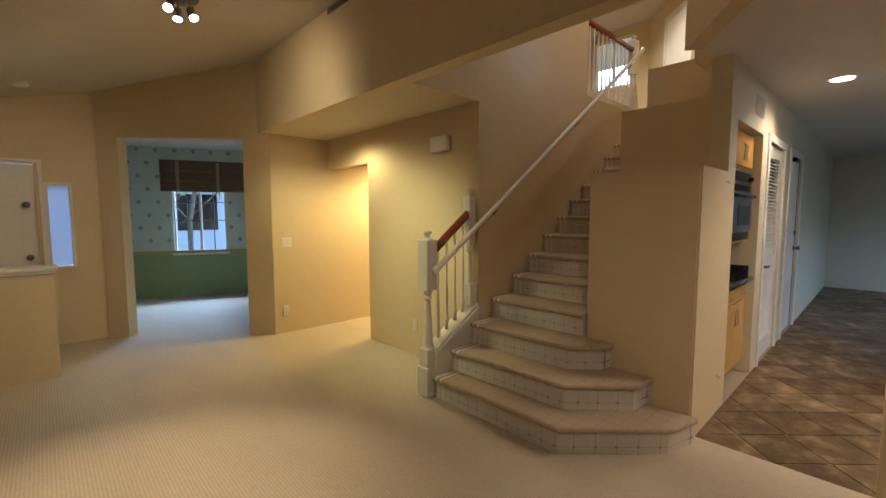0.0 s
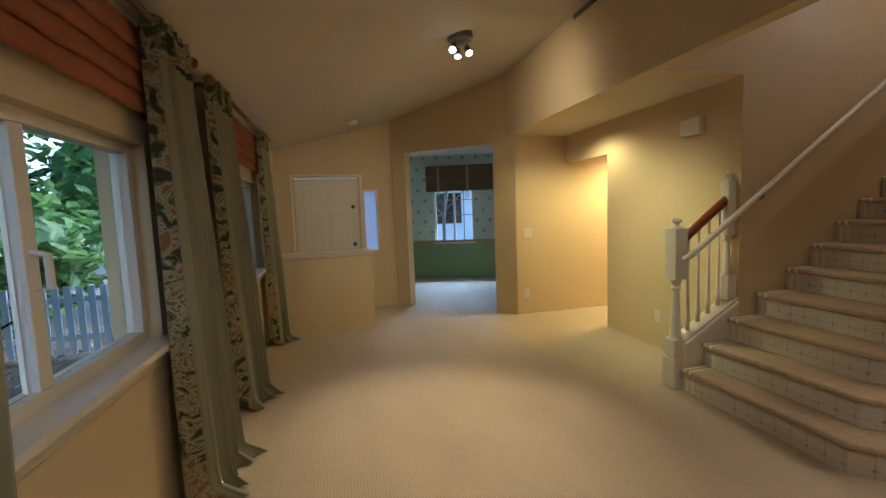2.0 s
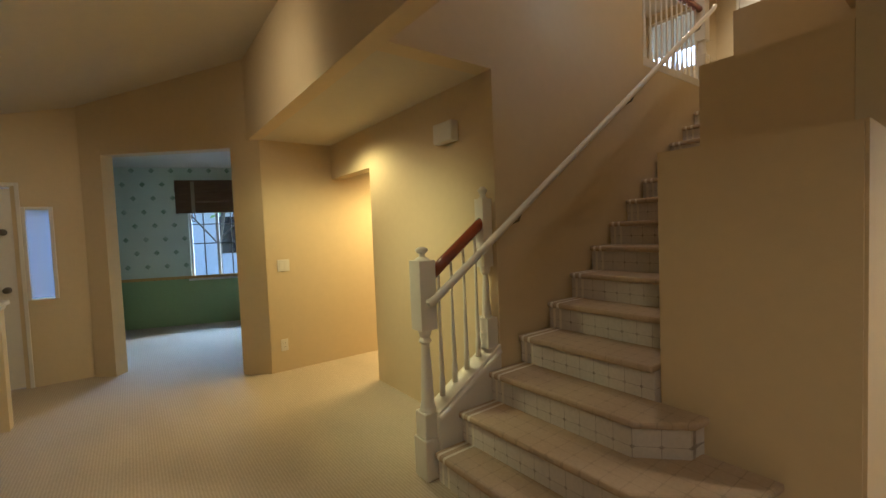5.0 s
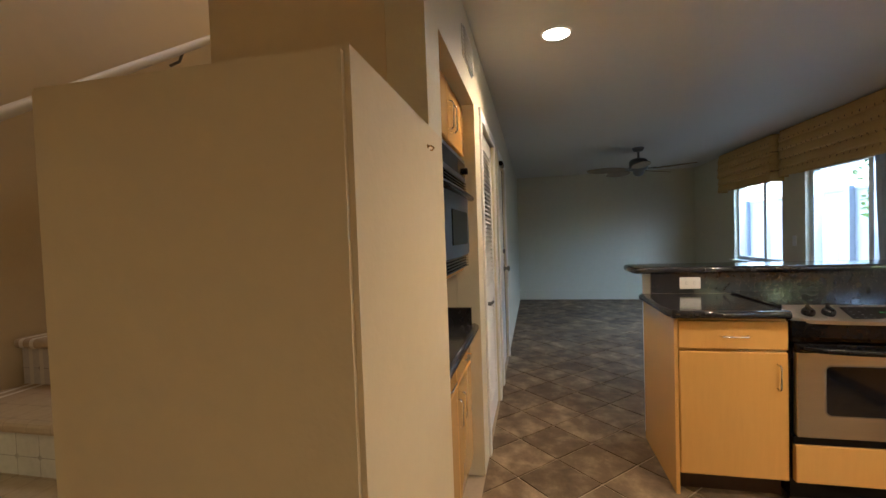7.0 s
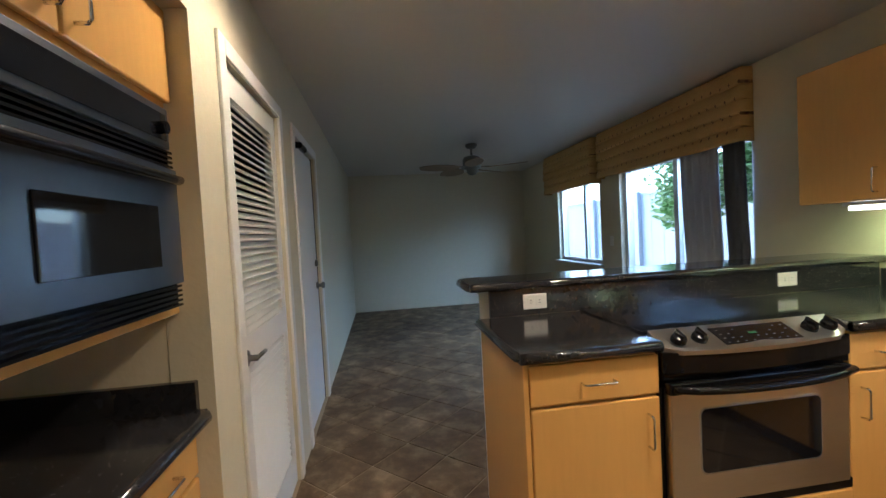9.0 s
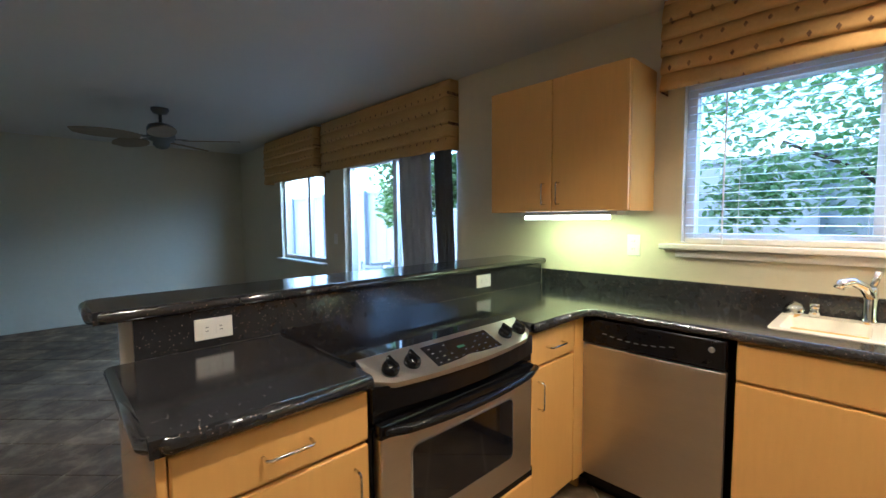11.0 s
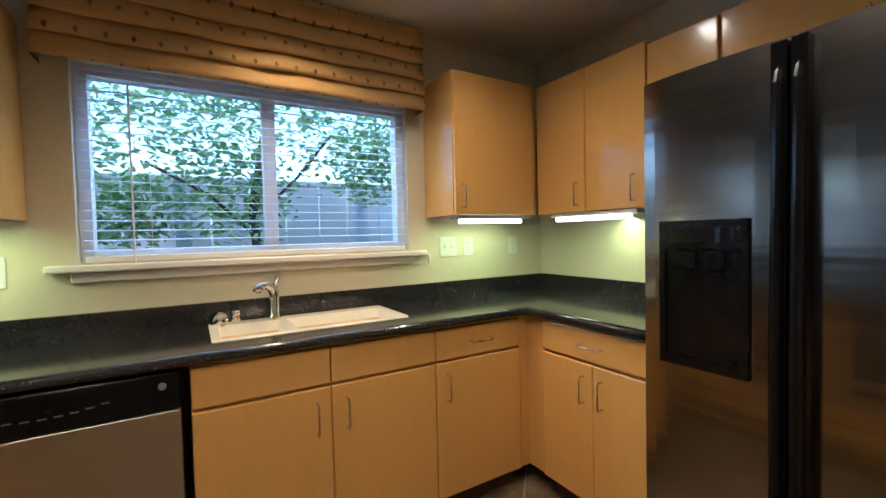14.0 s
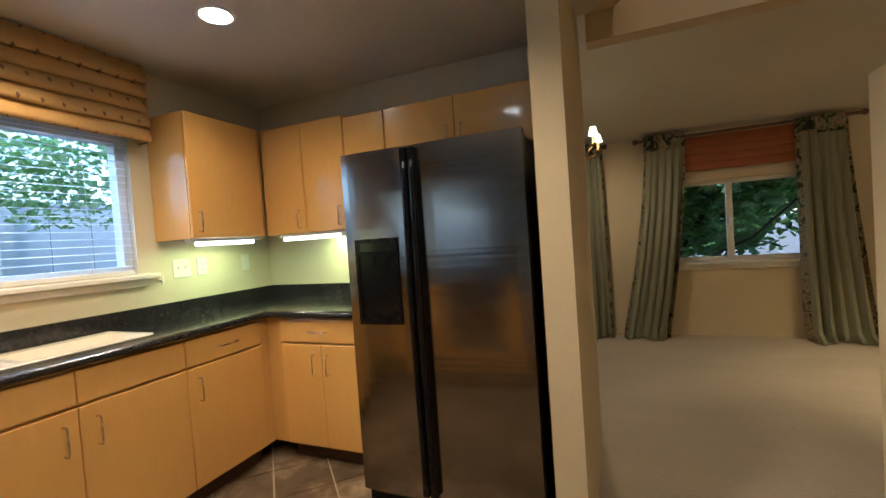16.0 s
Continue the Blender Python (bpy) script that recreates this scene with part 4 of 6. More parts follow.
# stove
def stove():
    s = thing("stove", pose(5.79, -0.266, 0, 0, 0, -90), "slide-in electric range with stainless steel front and black glass cooktop", "stove")
    W = 0.756
    bm = bmesh.new()
    box(bm, 0.002, W, 0.012, 0.565, 0.03, 0.866)
    part("body", bm, "black", s)
    bm = bmesh.new()
    box(bm, -0.012, W + 0.012, 0.079, 0.575, 0.913, 0.922)
    box(bm, 0.002, W, 0.085, 0.565, 0.868, 0.913)
    part("cooktop", bm, "blackglass", s, "black glass cooktop", bevel=0.003)
    # sloping control panel with a bowed front edge
    bm = bmesh.new()
    n = 12
    top, low = [], []
    for i in range(n + 1):
        u = i / n
        x = 0.006 + u * (W - 0.010)
        bow = 0.045 * (1 - (2 * u - 1) ** 2)
        ins = 0.02 if i in (0, n) else 0
        top.append((x, 0.075, 0.925))
        low.append((x, -0.020 - bow + ins, 0.873 + ins * 0.5))
    a = [bm.verts.new(p) for p in top]
    b = [bm.verts.new(p) for p in low]
    c = [bm.verts.new((x, y + 0.004, z - 0.016)) for x, y, z in low]
    d = [bm.verts.new((x, y, z - 0.05)) for x, y, z in top]
    for i in range(n):
        for p, q in ((a, b), (b, c), (c, d), (d, a)):
            bm.faces.new((p[i], p[i + 1], q[i + 1], q[i]))
    bm.faces.new((a[0], b[0], c[0], d[0]))
    bm.faces.new((a[n], b[n], c[n], d[n]))
    panel = part("control_panel", bm, "steel", s, "curved stainless steel control panel")
    tilt = math.atan2(0.052, 0.12)
    for x in (0.075, 0.155, W - 0.155, W - 0.075):
        bm = bmesh.new()
        lathe(bm, [(0.026, 0), (0.026, 0.012), (0.023, 0.020), (0.015, 0.025)], 20)
        box(bm, -0.005, 0.005, -0.023, 0.023, 0.018, 0.036)
        ob = part("knob", bm, "black", panel, "black control knob")
        ob.location = (x, 0.005, 0.897)
        ob.rotation_euler = (tilt, 0, 0)
    bm = bmesh.new()
    box(bm, 0.225, W - 0.225, -0.045, 0.05, 0.0, 0.004)
    ob = part("display", bm, "blackglass", panel, "black glass display panel", bevel=0.001)
    ob.location = (0, 0.004, 0.8965)
    ob.rotation_euler = (tilt, 0, 0)
    bm = bmesh.new()
    box(bm, 0.352, 0.385, 0.0, 0.011, 0.004, 0.0052)
    ob = part("clock", bm, M["clock"], panel, "dim green clock digits")
    ob.location = (0, 0.004, 0.8965)
    ob.rotation_euler = (tilt, 0, 0)
    for i in range(9):
        for j in range(4):
            if 3 <= i <= 5 and j > 1 or (i + j) % 5 == 4:
                continue
            bm = bmesh.new()
            u, v = 0.240 + i * 0.033, -0.036 + j * 0.022
            box(bm, u, u + 0.009, v, v + 0.003, 0.004, 0.0048)
            ob = part("button_legend", bm, "ventgrey", panel)
            ob.location = (0, 0.004, 0.8965)
            ob.rotation_euler = (tilt, 0, 0)
    bm = bmesh.new()
    arc = [(0.002 + i / 12 * (W - 0.004), -0.012 - 0.042 * (1 - (2 * i / 12 - 1) ** 2)) for i in range(13)]
    prism(bm, [(0.002, 0.0)] + arc + [(W - 0.002, 0.0)], 0.795, 0.866)
    part("apron", bm, "black", s, "bowed glossy black apron")
    bm = bmesh.new()
    box(bm, 0.004, W - 0.002, -0.008, 0.012, 0.765, 0.793)
    part("vent_rail", bm, "black", s, bevel=0.004)
    bm = bmesh.new()
    box(bm, 0.014, W - 0.030, -0.030, 0.010, 0.332, 0.738)
    door = part("oven_door", bm, "steel", s, "stainless steel oven door", bevel=0.006)
    bm = bmesh.new()
    box(bm, 0.010, W - 0.020, -0.034, -0.004, 0.722, 0.764)
    part("door_top", bm, "black", door, bevel=0.006)
    bm = bmesh.new()
    rounded_plate(bm, 0.125, W - 0.155, 0.44, 0.665, 0.022, -0.0335, -0.029)
    part("window", bm, "blackglass", door, "dark oven window with rounded corners")
    bm = bmesh.new()
    rounded_plate(bm, 0.119, W - 0.149, 0.434, 0.671, 0.026, -0.0315, -0.029)
    part("window_rim", bm, "badge", door)
    bm = bmesh.new()
    hp = [(0.02 + i / 10 * (W - 0.04), -0.04 - 0.035 * (1 - (2 * i / 10 - 1) ** 2) ** 0.5, 0.748 - 0.012 * (1 - (i / 5 - 1) ** 2)) for i in range(11)]
    tube(bm, hp, 0.014, 10)
    part("handle", bm, "black", door, "curved black handle", smooth=True)
    bm = bmesh.new()
    box(bm, 0.010, W - 0.008, -0.022, 0.01, 0.115, 0.292)
    part("drawer", bm, "maple", s, "plain maple strip under the oven", bevel=0.004)
    bm = bmesh.new()
    box(bm, 0.02, W - 0.02, 0.05, 0.07, 0.0, 0.11)
    part("toe_board", bm, "toe", s)
    bm = bmesh.new()
    box(bm, 0.004, W - 0.002, -0.014, 0.01, 0.294, 0.330)
    part("base_trim", bm, "black", s)


M["clock"] = material("clock_green", (0.01, 0.07, 0.015), 0.5)
stove()


def dishwasher():
    d = thing("dishwasher", pose(5.828, -1.486, 0, 0, 0, 180), "built-in dishwasher with stainless door and black control strip", "dishwasher")
    bm = bmesh.new()
    box(bm, 0.003, 0.608, 0.002, 0.48, 0.06, 0.868)
    part("body", bm, "black", d)
    bm = bmesh.new()
    box(bm, 0.004, 0.607, -0.028, 0.0, 0.115, 0.742)
    part("door", bm, "steel", d, "brushed stainless door", bevel=0.004)
    bm = bmesh.new()
    box(bm, 0.004, 0.607, -0.034, 0.0, 0.747, 0.866)
    cp = part("control_strip", bm, "black", d, bevel=0.008)
    bm = bmesh.new()
    for i in range(9):
        t = i / 8 - 0.5
        box(bm, 0.13 + i * 0.035, 0.15 + i * 0.035, -0.0352, -0.034, 0.787 + 0.03 * t * t * 2, 0.791 + 0.03 * t * t * 2)
    part("button_legends", bm, "ventgrey", cp)
    bm = bmesh.new()
    lathe(bm, [(0.011, -0.034), (0.011, -0.039), (0.007, -0.040)], 16, (0.56, 0, 0.825), "y")
    part("badge", bm, "badge", cp, "round chrome badge")
    bm = bmesh.new()
    box(bm, 0.02, 0.59, 0.06, 0.08, 0.0, 0.10)
    part("toe_board", bm, "black", d)


dishwasher()


def fridge():
    """Side-by-side fridge; front faces +x, local x runs towards +y."""
    f = thing("refrigerator", pose(3.945, -0.665, 0, 0, 0, 90), "side-by-side stainless refrigerator with black handles and ice dispenser", "refrigerator")
    W, H, S = 0.872, 1.705, 0.366
    bm = bmesh.new()
    box(bm, 0.004, W - 0.004, 0.004, 0.74, 0.02, H - 0.015)
    part("body", bm, "black", f, "black side panels")
    for nm, a, b in (("freezer_door", 0.0, S - 0.003), ("fridge_door", S + 0.003, W)):
        bm = bmesh.new()
        k = 10
        ring = []
        for i in range(k + 1):
            u = i / k
            x = a + u * (b - a)
            ring.append((x, -0.055 - 0.010 * (1 - (2 * u - 1) ** 4)))
        prism(bm, [(a, 0.0)] + ring + [(b, 0.0)], 0.09, H)
        bmesh.ops.reverse_faces(bm, faces=bm.faces)
        ob = part(nm, bm, "steel_v", f, "brushed stainless door")
        bm = bmesh.new()
        xh = S - 0.019 if nm[2] == "e" else S + 0.019
        pts = [(xh, -0.062, 1.68), (xh, -0.085, 1.6), (xh, -0.095, 1.2), (xh, -0.10, 0.95), (xh, -0.095, 0.6), (xh, -0.085, 0.18), (xh, -0.062, 0.12)]
        tube(bm, pts, 0.013, 10)
        box(bm, xh - 0.015, xh + 0.015, -0.088, -0.06, 0.12, 1.69)
        part("handle", bm, "black", ob, "full-height black handle", smooth=False)
    fz = [o for o in f.children if o.name.startswith("freezer_door")][0]
    bm = bmesh.new()
    x0, x1, z0, z1, y = 0.058, 0.282, 0.90, 1.30, -0.066
    outer = [(x0, z0), (x1, z0), (x1, z1), (x0, z1)]
    inner = [(x0 + 0.016, z0 + 0.03), (x1 - 0.016, z0 + 0.03), (x1 - 0.016, z1 - 0.075), (x0 + 0.016, z1 - 0.075)]
    rows = [[bm.verts.new((x, d, z)) for x, z in pts] for d, pts in ((y, outer), (y - 0.010, outer), (y - 0.010, inner), (y - 0.002, inner))]
    for p, q in zip(rows, rows[1:]):
        for k in range(4):
            bm.faces.new((p[k], p[(k + 1) % 4], q[(k + 1) % 4], q[k]))
    bm.faces.new(rows[3])
    dis = part("ice_dispenser", bm, "black", fz, "black ice and water dispenser")
    bm = bmesh.new()
    box(bm, x0 + 0.03, x1 - 0.03, y - 0.0125, y - 0.0102, z1 - 0.06, z1 - 0.02)
    part("control_strip", bm, "blackglass", dis, bevel=0.0008)
    for x in (0.055, 0.125):
        bm = bmesh.new()
        box(bm, x0 + x, x0 + x + 0.045, y - 0.009, y - 0.0022, z1 - 0.13, z1 - 0.085)
        part("paddle", bm, "black", dis, bevel=0.002)
    bm = bmesh.new()
    box(bm, x0 + 0.03, x1 - 0.03, y - 0.014, y - 0.0022, z0 + 0.032, z0 + 0.04)
    part("drip_tray", bm, "black", dis)
    bm = bmesh.new()
    box(bm, 0.01, W - 0.01, -0.02, 0.0, 0.0, 0.085)
    part("kick_grille", bm, "black", f)


fridge()


# under-cabinet tubes
def strip_light(m, w, label):
    s = thing("under_cabinet_light", m, label, "light", "under-cabinet lights")
    bm = bmesh.new()
    box(bm, 0, w + 0.06, 0.0, 0.11, 0.012, 0.03)
    part("housing", bm, "white", s)
    bm = bmesh.new()
    box(bm, 0.02, w, 0.008, 0.06, -0.012, 0.012)
    part("diffuser", bm, "tube", s, "glowing white diffuser", bevel=0.006)


strip_light(pose(6.33, -1.70, 1.33, 0, 0, 180), 0.52, "white slim light strip, lit, under the wall cabinet")
strip_light(pose(3.98, -1.70, 1.345, 0, 0, 180), 0.42, "white slim lit light strip under the cabinet by the window")
strip_light(pose(3.46, -1.58, 1.345, 0, 0, 90), 0.46, "white slim light strip, lit, under the cabinet by the fridge")


# switches and sockets
def plate(m, w, h, kind, label):
    p = thing("wall_socket" if kind == "socket" else "light_switch", m, label, "socket" if kind == "socket" else "switch", "sockets and switches")
    bm = bmesh.new()
    box(bm, -w / 2, w / 2, -0.006, 0.0, -h / 2, h / 2)
    part("plate", bm, "plastic", p, bevel=0.003)
    wide = w > h
    if kind == "socket":
        for s in (-1, 1):
            c = (s * 0.021, 0) if wide else (0, s * 0.021)
            bm = bmesh.new()
            box(bm, c[0] - 0.016, c[0] + 0.016, -0.008, -0.006, c[1] - 0.016, c[1] + 0.016)
            part("outlet", bm, "plastic", p, bevel=0.0015)
            bm = bmesh.new()
            for o in (-0.006, 0.006):
                if wide:
                    box(bm, c[0] - 0.005, c[0] + 0.004, -0.0086, -0.008, c[1] + o - 0.001, c[1] + o + 0.001)
                else:
                    box(bm, c[0] + o - 0.001, c[0] + o + 0.001, -0.0086, -0.008, c[1] - 0.004, c[1] + 0.005)
            part("slots", bm, "black", p)
    else:
        n = max(1, round(w / 0.07))
        for i in range(n):
            x = (i - (n - 1) / 2) * 0.046
            bm = bmesh.new()
            box(bm, x - 0.016, x + 0.016, -0.010, -0.006, -0.033, 0.033) if kind == "rocker" else box(bm, x - 0.005, x + 0.005, -0.016, -0.006, -0.004, 0.012)
            part("toggle", bm, "plastic", p, bevel=0.001)


plate(pose(5.784, -1.99, 1.175, 0, 0, 180), 0.07, 0.115, "socket", "cream wall socket on the wall beside the kitchen window")
plate(pose(3.885, -1.99, 1.205, 0, 0, 180), 0.115, 0.115, "toggle", "double cream toggle switch on the green-lit kitchen wall")
plate(pose(3.745, -1.99, 1.205, 0, 0, 180), 0.07, 0.115, "socket", "cream wall socket beside a double switch")
plate(pose(3.395, -1.99, 1.205, 0, 0, 180), 0.07, 0.115, "rocker", "single cream switch near the kitchen corner")
plate(pose(3.152, -1.10, 1.17, 0, 0, 90), 0.07, 0.115, "socket", "cream wall socket on the green-lit wall beside the fridge")
plate(pose(6.354, -0.035, 0.975, 0, 0, -90), 0.115, 0.07, "socket", "sideways white socket in the bar's stone splashback")
plate(pose(6.354, -1.39, 0.985, 0, 0, -90), 0.115, 0.07, "socket", "sideways white socket in the stone splashback near the corner")
build_at((0, 0, 0))
plate(pose(3.58, 5.08, 1.04), 0.115, 0.115, "rocker", "double cream switch on the yellow hall wall")
for z in (0.26, 1.57):
    hk = thing("wall_hook", pose(4.84, 1.12, z), "tiny brass hook screwed into the low cream wall", "hook")
    bm = bmesh.new()
    tube(bm, [(0, 0, 0), (0, -0.012, 0), (0, -0.018, -0.006), (0, -0.014, -0.013), (0, -0.008, -0.012)], 0.0022, 6)
    lathe(bm, [(0.006, 0), (0.006, -0.002), (0.003, -0.003)], 10, (0, 0, 0), "y")
    part("hook", bm, "brass", hk, smooth=True)
plate(pose(3.55, 5.08, 0.26), 0.07, 0.115, "socket", "cream wall socket low on the yellow hall wall")
plate(pose(4.12, 3.45, 0.30, 0, 0, -90), 0.07, 0.115, "socket", "cream wall socket low on the wall by the stairs")
build_at(KITCHEN)
plate(pose(9.02, -1.99, 1.12, 0, 0, 180), 0.07, 0.115, "rocker", "brass coloured switch between the patio door and window")

cl = thing("cord_cleat", pose(4.02, -1.988, 1.145, 0, 0, 180), "small clear blind cord cleat screwed to the wall", "cord cleat")
bm = bmesh.new()
lathe(bm, [(0.008, 0.0), (0.008, -0.012), (0.005, -0.014)], 12, (0, 0, 0), "y")
part("base", bm, "plastic", cl, smooth=True)
bm = bmesh.new()
tube(bm, [(-0.004, -0.012, 0.026), (0.0, -0.017, 0.012), (0.0, -0.014, 0.0), (0.0, -0.017, -0.012), (-0.004, -0.012, -0.026)], 0.005, 8)
part("horns", bm, "plastic", cl, smooth=True)

# niche with wall oven
build_at((0, 0, 0))
NX0, NX1 = 5.047, 5.89
NZ = 0.835  # top of the niche's worktop
H = (NX1 - NX0) / 2
cabinet("niche_base_cabinet", pose(NX0, 1.20, 0), 2 * H, 0.10, NZ - 0.042, 0.5, [("drawer", 0, H, 0.645, NZ - 0.05, (H / 2, 0.715, False)), ("drawer", H, 2 * H, 0.645, NZ - 0.05, (H * 1.5, 0.715, False)),
        ("door", 0, H, 0.105, 0.638, (H - 0.04, 0.54, True)), ("door", H, 2 * H, 0.105, 0.638, (H + 0.05, 0.54, True))], "maple base cabinet with two drawers inside the wall niche", group=G1)
cabinet("niche_top_cabinet", pose(NX0, 1.20, 0), 2 * H, 1.70, 1.998, 0.5, [("door", 0.0, H, 1.725, 1.99, (H - 0.035, 1.825, True)), ("door", H, 2 * H, 1.725, 1.99, (H + 0.04, 1.825, True))],
        "maple cabinet with two doors above the built-in oven", toe=False, group=G2)
nt = thing("niche_worktop", pose(NX0, 1.4, 0), "short black stone worktop with pale flecks inside the niche", "countertop")
bm = bmesh.new()
box(bm, 0, 2 * H, -0.255, 0.34, NZ - 0.038, NZ)
part("slab", bm, "stone", nt)
bm = bmesh.new()
tube(bm, [(0, -0.255, NZ - 0.019), (2 * H - 0.02, -0.255, NZ - 0.019), (2 * H - 0.004, -0.245, NZ - 0.019)], 0.0195, 12)
part("bullnose", bm, "stone", nt, smooth=True)
bm = bmesh.new()
box(bm, 0, 2 * H - 0.022, 0.32, 0.34, NZ, NZ + 0.088)
box(bm, 2 * H - 0.021, 2 * H, -0.235, 0.34, NZ, NZ + 0.088)
part("backsplash", bm, "stone", nt)
bm = bmesh.new()
box(bm, 4.90, 6.0, 1.745, 1.752, 0.0, 2.02)
structure("wall_niche_back", bm, "wall_k")
bm = bmesh.new()
box(bm, 5.895, 5.955, 1.242, 1.74, 0, 2.02)
structure("wall_niche_side", bm, "wall_k")
bm = bmesh.new()
box(bm, 4.99, 5.046, 1.242, 1.74, 0, 2.02)
structure("wall_niche_side", bm, "wall_k")
bm = bmesh.new()
box(bm, 5.047, 5.893, 1.242, 1.74, 2.002, 2.018)
structure("wall_niche_top", bm, "wall_k")


def oven():
    o = thing("wall_oven", pose(NX0, 1.20, 0), "built-in stainless microwave oven with black grilles and curved handle", "oven")
    W = NX1 - NX0
    bm = bmesh.new()
    box(bm, 0.001, W - 0.001, 0.0, 0.5, 1.125, 1.70)
    part("surround", bm, "maple", o, "maple surround")
    x0, x1 = 0.004, W - 0.05
    bm = bmesh.new()
    box(bm, x0, x1, -0.03, -0.001, 1.585, 1.695)
    cp = part("control_panel", bm, "steel_dark", o, "stainless control panel", bevel=0.003)
    bm = bmesh.new()
    box(bm, x0 + 0.2, x1 - 0.02, -0.033, -0.03, 1.605, 1.675)
    part("display", bm, "blackglass", cp)
    bm = bmesh.new()
    lathe(bm, [(0.017, -0.033), (0.017, -0.05), (0.012, -0.052)], 14, (x1 - 0.05, 0, 1.635), "y")
    part("knob", bm, "black", cp)
    for z0, z1 in ((1.53, 1.582), (1.150, 1.215)):
        gr = bmesh.new()
        box(gr, x0, x1, -0.022, -0.001, z0, z1)
        n = round((z1 - z0) / 0.013)
        for i in range(n):
            z = z0 + (i + 0.5) * (z1 - z0) / n
            box(gr, x0, x1, -0.034, -0.022, z - 0.003, z + 0.003)
        part("vent_grille", gr, "black", o, "black vent grille")
    bm = bmesh.new()
    k = 10
    ring = [(x0 + i / k * (x1 - x0), -0.040 - 0.012 * (1 - (2 * i / k - 1) ** 2)) for i in range(k + 1)]
    prism(bm, [(x0, -0.001)] + ring + [(x1, -0.001)], 1.218, 1.527)
    door = part("door", bm, "steel_dark", o, "curved stainless door")
    bm = bmesh.new()
    box(bm, x0 + 0.27, x1 - 0.14, -0.0555, -0.04, 1.27, 1.42)
    part("window", bm, "blackglass", door, "small dark window", bevel=0.002)
    bm = bmesh.new()
    tube(bm, [(x0 + 0.005, -0.05, 1.50), (x0 + 0.1, -0.075, 1.49), (x0 + 0.38, -0.088, 1.485), (x1 - 0.1, -0.075, 1.49), (x1 - 0.005, -0.05, 1.50)], 0.013, 8)
    part("handle", bm, "black", door, "curved black handle", smooth=True)


oven()


# ---- doors ----
def lever(parent, x, z, side, mat="pewter"):
    bm = bmesh.new()
    lathe(bm, [(0.03, 0.0), (0.03, -0.01), (0.012, -0.016), (0.012, -0.045)], 16, (x, 0, z), "y")
    tube(bm, [(x, -0.042, z), (x + side * 0.05, -0.048, z + 0.004), (x + side * 0.10, -0.044, z)], 0.008, 8)
    part("lever", bm, mat, parent, "dark metal lever handle", smooth=True)


def casing(name, x0, x1, z1, y, w=0.065, z0=0.0):
    bm = bmesh.new()
    box(bm, x0 - w, x0, y - 0.014, y, z0, z1 + w)
    box(bm, x1, x1 + w, y - 0.014, y, z0, z1 + w)
    box(bm, x0, x1, y - 0.014, y, z1, z1 + w)
    return structure(name, bm, "white", bevel=0.004)


def louvre_door():
    x0, x1, zt = LD[0] + 0.012, LD[1] - 0.012, LD[3] - 0.012
    d = thing("louvred_door", pose(x0, 1.135, 0), "white louvred pantry door, closed, with a dark lever handle", "door")
    W = x1 - x0
    bm = bmesh.new()
    st = 0.085
    for a, b, c, e in ((0, st, 0.01, zt), (W - st, W, 0.01, zt), (st, W - st, 0.01, 0.18), (st, W - st, 0.84, 0.96), (st, W - st, zt - 0.10, zt)):
        box(bm, a, b, 0, 0.034, c, e)
    part("frame", bm, "white", d)
    for z0, z1 in ((0.18, 0.84), (0.96, zt - 0.10)):
        n = int((z1 - z0) / 0.03)
        for i in range(n):
            z = z0 + (i + 0.5) * (z1 - z0) / n
            bm = bmesh.new()
            box(bm, st, W - st, -0.018, 0.018, -0.004, 0.004, Matrix.Translation((0, 0.018, z)) @ Matrix.Rotation(radians(38), 4, "X"))
            part("louvre", bm, "white", d)
    # black sheet added behind the louvres as the darkness between them
    bm = bmesh.new()
    box(bm, st, W - st, 0.04, 0.05, 0.1, zt - 0.05)
    part("back", bm, "black", d)
    lever(d, 0.055, 0.885, 1)


louvre_door()
casing("trim_louvred_door", LD[0], LD[1], LD[3], 1.12)
pd = thing("garage_door_leaf", pose(D2[0] + 0.014, 1.142, 0), "plain white door, not quite shut, with dark weather strip", "door")
W = D2[1] - D2[0] - 0.04
bm = bmesh.new()
box(bm, 0, W, 0, 0.04, 0.01, 1.96)
part("leaf", bm, "white", pd)
bm = bmesh.new()
box(bm, W, W + 0.012, -0.004, 0.02, 0.01, 1.97)
part("weather_strip", bm, "black", pd)
for z in (0.95, 1.13):
    bm = bmesh.new()
    lathe(bm, [(0.028, 0.0), (0.028, -0.012), (0.014, -0.02), (0.014, -0.035), (0.026, -0.042), (0.026, -0.06), (0.01, -0.066)] if z < 1 else [(0.026, 0), (0.026, -0.018), (0.01, -0.022)], 16, (W - 0.07, 0, z), "y")
    part("knob" if z < 1 else "deadbolt", bm, "pewter", pd, smooth=True)
bm = bmesh.new()
tube(bm, [(0.04, -0.005, 1.93), (0.04, -0.05, 1.93), (0.20, -0.05, 1.93)], 0.022, 10)
part("closer", bm, "black", pd, "black door closer")
casing("trim_garage_door", D2[0], D2[1], D2[3], 1.12)

